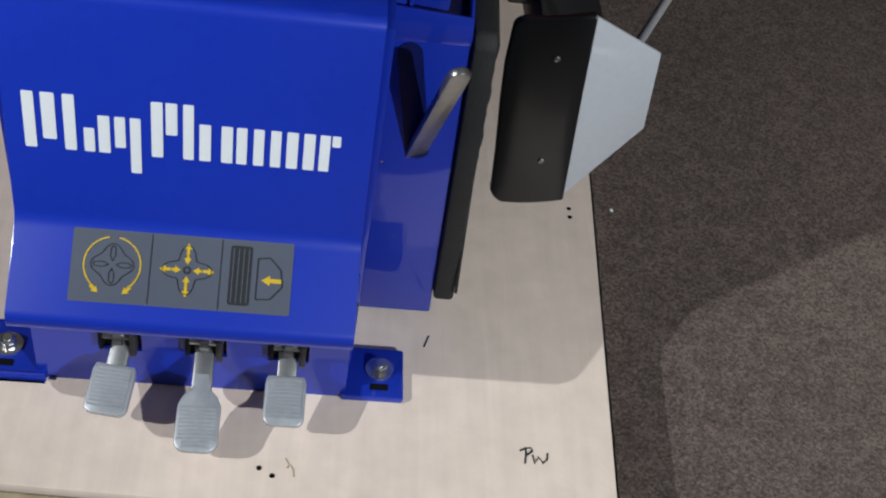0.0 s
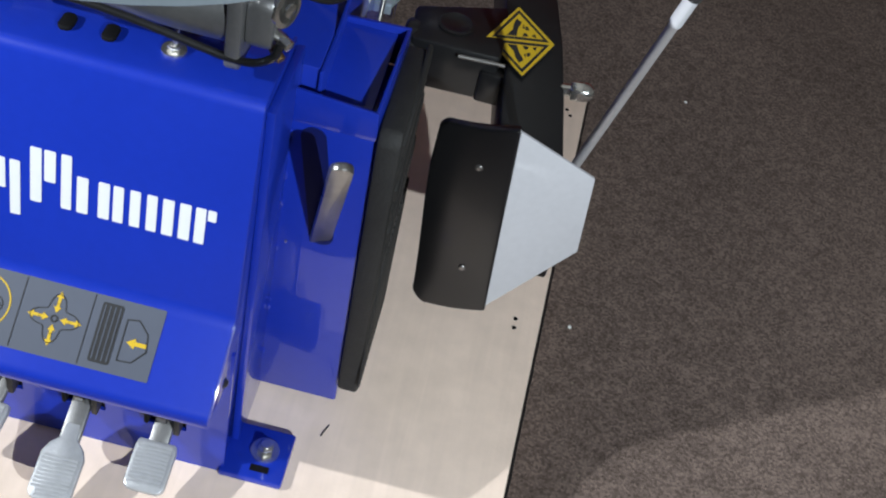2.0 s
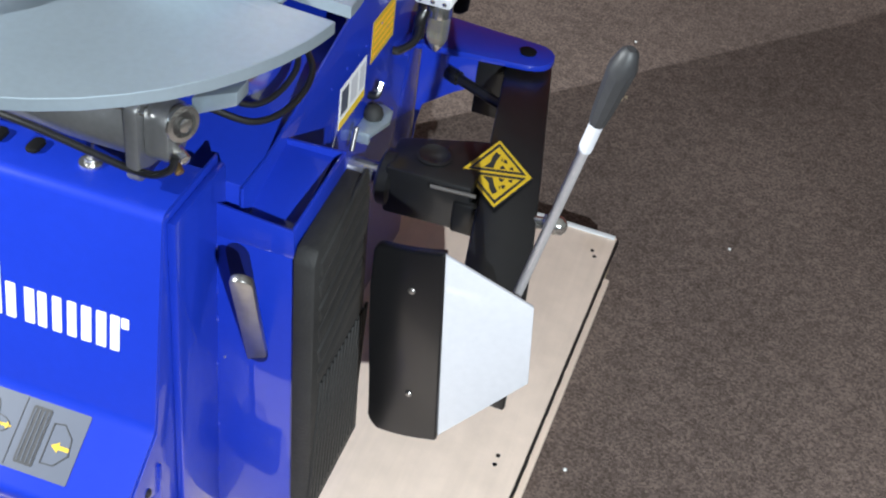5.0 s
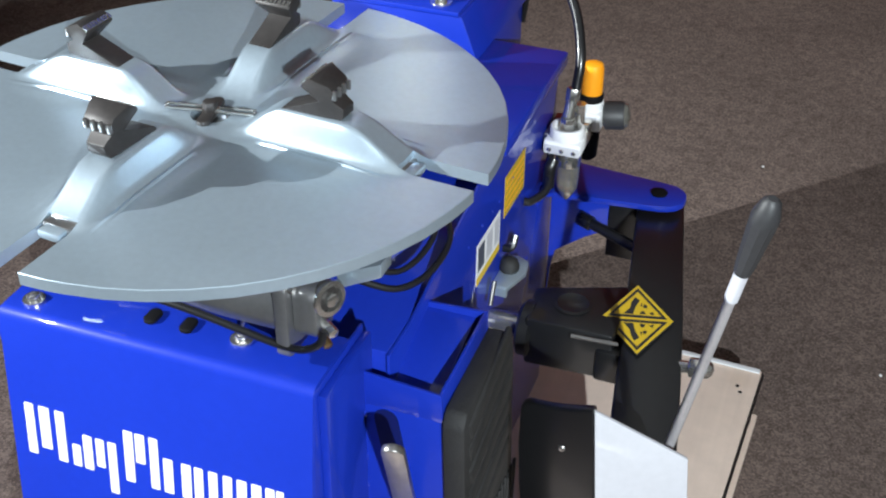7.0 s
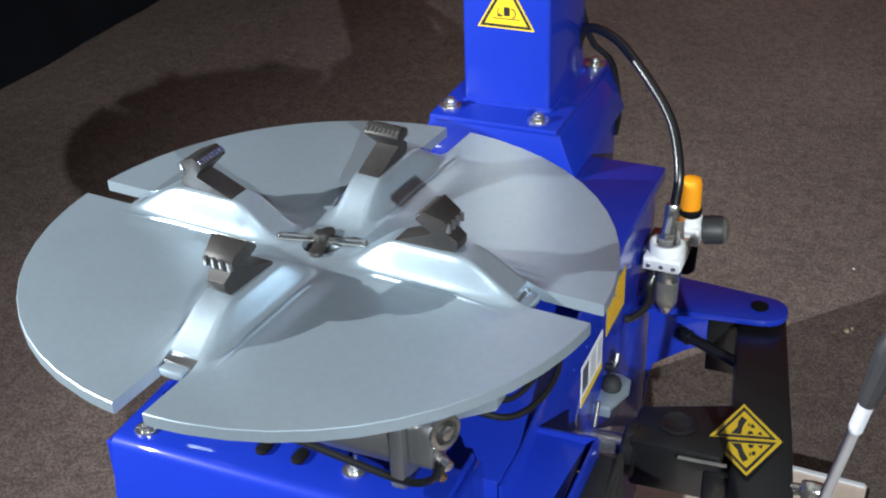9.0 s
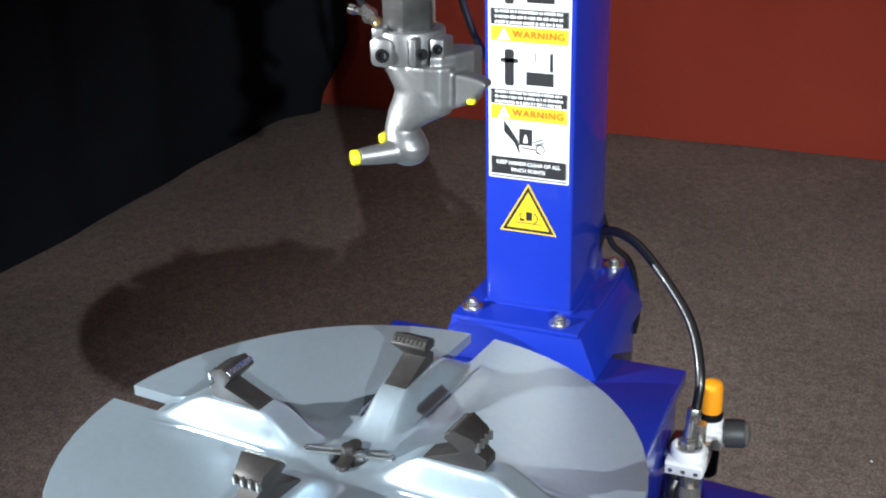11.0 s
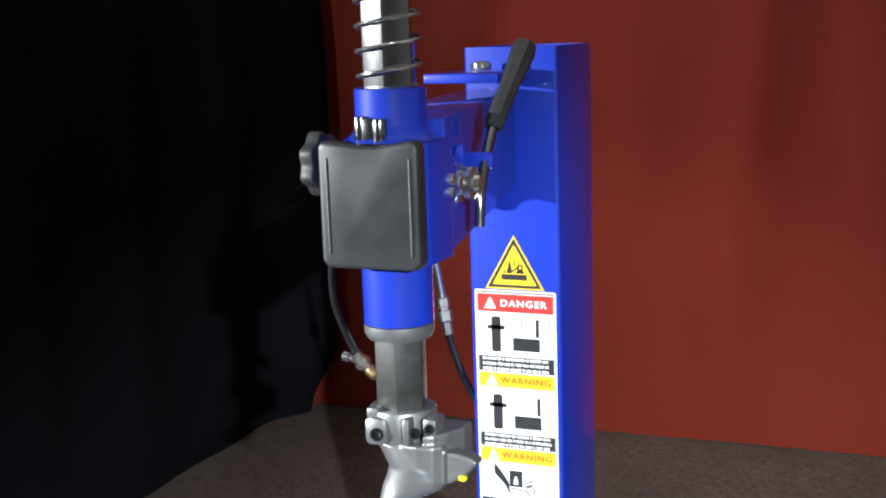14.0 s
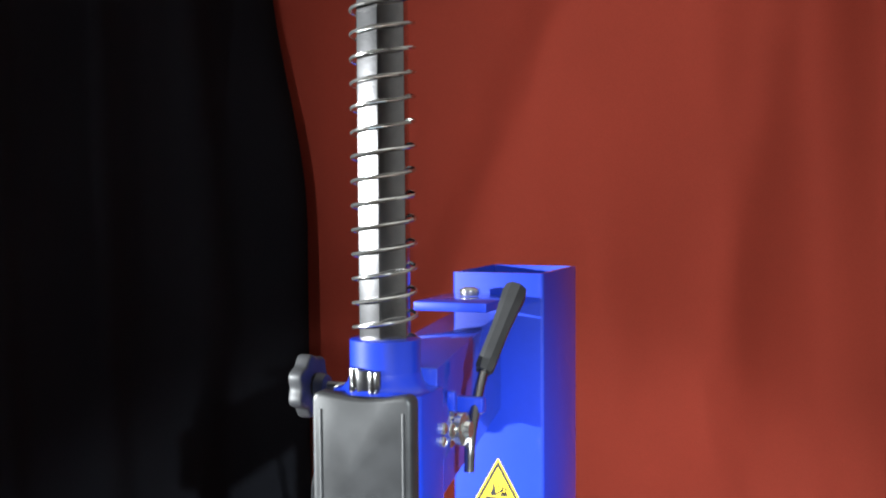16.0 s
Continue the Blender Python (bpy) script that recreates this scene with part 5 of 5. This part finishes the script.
bmesh.ops.subdivide_edges(b, edges=[e for e in b.edges if abs(e.verts[0].co.x - e.verts[1].co.x) > 0.03], cuts=3)
for v in b.verts:
    v.co.y += 0.02 * (max(0, 0.447 - v.co.x) / 0.09) ** 2
blade = part("breaker_blade", b, GLOSS, machine, "curved glossy black breaker blade cover")
for x, y, z in ((0.412, -0.5655, 0.419), (0.425, -0.5672, 0.252)):
    part("screw", lathe([(0.0046, -0.002), (0.0046, 0.0013), (0.003, 0.003), (0.001, 0.0034)], (x, y, z), (0, -1, 0), 14), STEEL, blade)
cheek_pts = [(0.0, 0.489), (0.1144, 0.409), (0.1275, 0.28), (0.0234, 0.1835)]
part("cheek", prism(cheek_pts, "y", 0.0, 0.006, 0.0015, pose(0.4466, -0.5695, 0, 0, 0, 24.2)), SILVER, blade, "silver painted blade side")
part("back_plate", prism([(0.382, 0.215), (0.447, 0.205), (0.437, 0.415), (0.382, 0.405)], "y", -0.547, -0.5, 0.004), BLACK, blade)
B = Vector((0.524, -0.5, 0.4))
u = (Vector((0.576, -0.544, 0.699)) - B).normalized()
part("pull_rod", rod(B - u * 0.02, B + u * 0.307, 0.006, sides=14), ROD, blade, "silver pull rod")
part("ferrule", rod(B + u * 0.262, B + u * 0.307, 0.0078, sides=14), SILVER, blade)
part("grip", lathe([(0.0092, 0), (0.0115, 0.02), (0.0145, 0.066), (0.0152, 0.078), (0.0122, 0.088), (0.0095, 0.098), (0.005, 0.102)], B + u * 0.302, u, 10), PLASTIC, blade, "faceted black grip")

# ---- air service unit on the cabinet's rear corner ----
bm = box((0.231, -0.06, 0.498), (0.288, -0.008, 0.52), 0.005)
lathe([(0.0245, 0.515), (0.0255, 0.52), (0.0255, 0.533), (0.024, 0.536), (0.0205, 0.536), (0.02, 0.526), (0.004, 0.526)], (0.26, -0.034, 0), sides=32, bm=bm)
unit = part("air_regulator", bm, WHITE, machine, "white air service unit with clear bowls and an orange cap")
part("face_plate", box((0.233, -0.0618, 0.5), (0.286, -0.0598, 0.514), 0.001), SILVER, unit)
for x in (0.241, 0.26, 0.278):
    part("screw", lathe([(0.0035, -0.001), (0.0035, 0.0012), (0.001, 0.0018)], (x, -0.0618, 0.507), (0, -1, 0), 12), CHROME, unit)
bm = box((0.256, 0.01, 0.507), (0.298, 0.052, 0.537), 0.004)
lathe([(0.0185, 0.535), (0.019, 0.539), (0.019, 0.549), (0.017, 0.551)], (0.277, 0.031, 0), sides=28, bm=bm)
part("body", bm, WHITE, unit)
part("face_plate", box((0.262, 0.0085, 0.511), (0.292, 0.0105, 0.532), 0.001), SILVER, unit)
part("joint", box((0.25, -0.012, 0.5), (0.288, 0.015, 0.53), 0.003), CHROME, unit)
part("mount", box((0.226, -0.04, 0.49), (0.24, 0.03, 0.52), 0.002), STEEL, unit)
part("bowl", lathe([(0.0125, -0.072), (0.0165, -0.066), (0.0175, -0.04), (0.0185, 0.0)], (0.265, -0.034, 0.5), sides=28), CLEAR, unit, "clear bowl")
part("bowl_ring", lathe([(0.0188, -0.026), (0.0195, -0.024), (0.0195, 0.0), (0.0185, 0.001)], (0.265, -0.034, 0.5), sides=28), CHROME, unit)
part("drain", lathe([(0.004, -0.018), (0.0085, -0.012), (0.0125, -0.004), (0.0125, 0.001)], (0.265, -0.034, 0.43), sides=16), CHROME, unit)
part("elbow", tube(bend([(0.25, -0.062, 0.492), (0.247, -0.07, 0.478), (0.246, -0.071, 0.45)]), 0.009, 12), HOSE, unit, "black hose elbow")
part("collar", lathe([(0.0105, 0.438), (0.0105, 0.444)], (0.246, -0.071, 0), sides=16), BLUE, unit)
part("bowl", lathe([(0.009, -0.058), (0.015, -0.052), (0.0165, -0.02), (0.0165, 0.0)], (0.277, 0.031, 0.508)), HOLE, unit, "dark bowl")
bm = rod((0.26, -0.034, 0.526), (0.26, -0.034, 0.55), 0.0115, sides=6, bevel=0.001)
rod((0.26, -0.034, 0.55), (0.262, -0.026, 0.575), 0.009, sides=14, bm=bm)
rod((0.262, -0.026, 0.572), (0.263, -0.022, 0.592), 0.0108, sides=6, bevel=0.001, bm=bm)
part("fitting", bm, CHROME, unit)
bm = rod((0.274, -0.02, 0.53), (0.274, -0.02, 0.562), 0.0075, sides=12)
rod((0.274, -0.02, 0.555), (0.274, -0.02, 0.568), 0.009, sides=6, bm=bm)
part("fitting", bm, CHROME, unit)
part("dial_cap", lathe([(0.0175, 0.55), (0.018, 0.553), (0.018, 0.56), (0.0165, 0.562)], (0.277, 0.031, 0)), HOLE, unit)
part("oil_cap", lathe([(0.0155, 0.561), (0.016, 0.565), (0.0155, 0.602), (0.0135, 0.609), (0.008, 0.611)], (0.277, 0.031, 0)), AMBER, unit, "orange cap")
bm = lathe([(0.014, 0), (0.0215, 0.003), (0.0215, 0.028), (0.0195, 0.032)], (0.297, 0.034, 0.526), (1, 0.15, 0.1), 22)
part("pressure_knob", bm, PLASTIC, unit, "black pressure knob")
part("knob_end", lathe([(0.0192, 0.031), (0.017, 0.037), (0.006, 0.04)], (0.297, 0.034, 0.526), (1, 0.15, 0.1), 22), CLEAR, unit)
part("air_hose", tube(bend([(0.055, 0.15, 0.72), (0.075, 0.145, 0.775), (0.129, 0.12, 0.775), (0.188, 0.085, 0.735), (0.239, 0.04, 0.69), (0.264, -0.002, 0.635), (0.265, -0.02, 0.588)]), 0.0074, 12), HOSE, machine, "glossy black air hose")
part("air_hose", tube(bend([(0.06, 0.17, 0.80), (0.075, 0.185, 0.74), (0.102, 0.205, 0.70), (0.113, 0.218, 0.62), (0.108, 0.222, 0.57)]), 0.005, 10), HOSE, machine)
part("air_hose", tube(bend([(0.24, -0.045, 0.49), (0.25, -0.09, 0.46), (0.235, -0.12, 0.45), (0.2255, -0.125, 0.45)]), 0.006, 10), HOSE, machine)
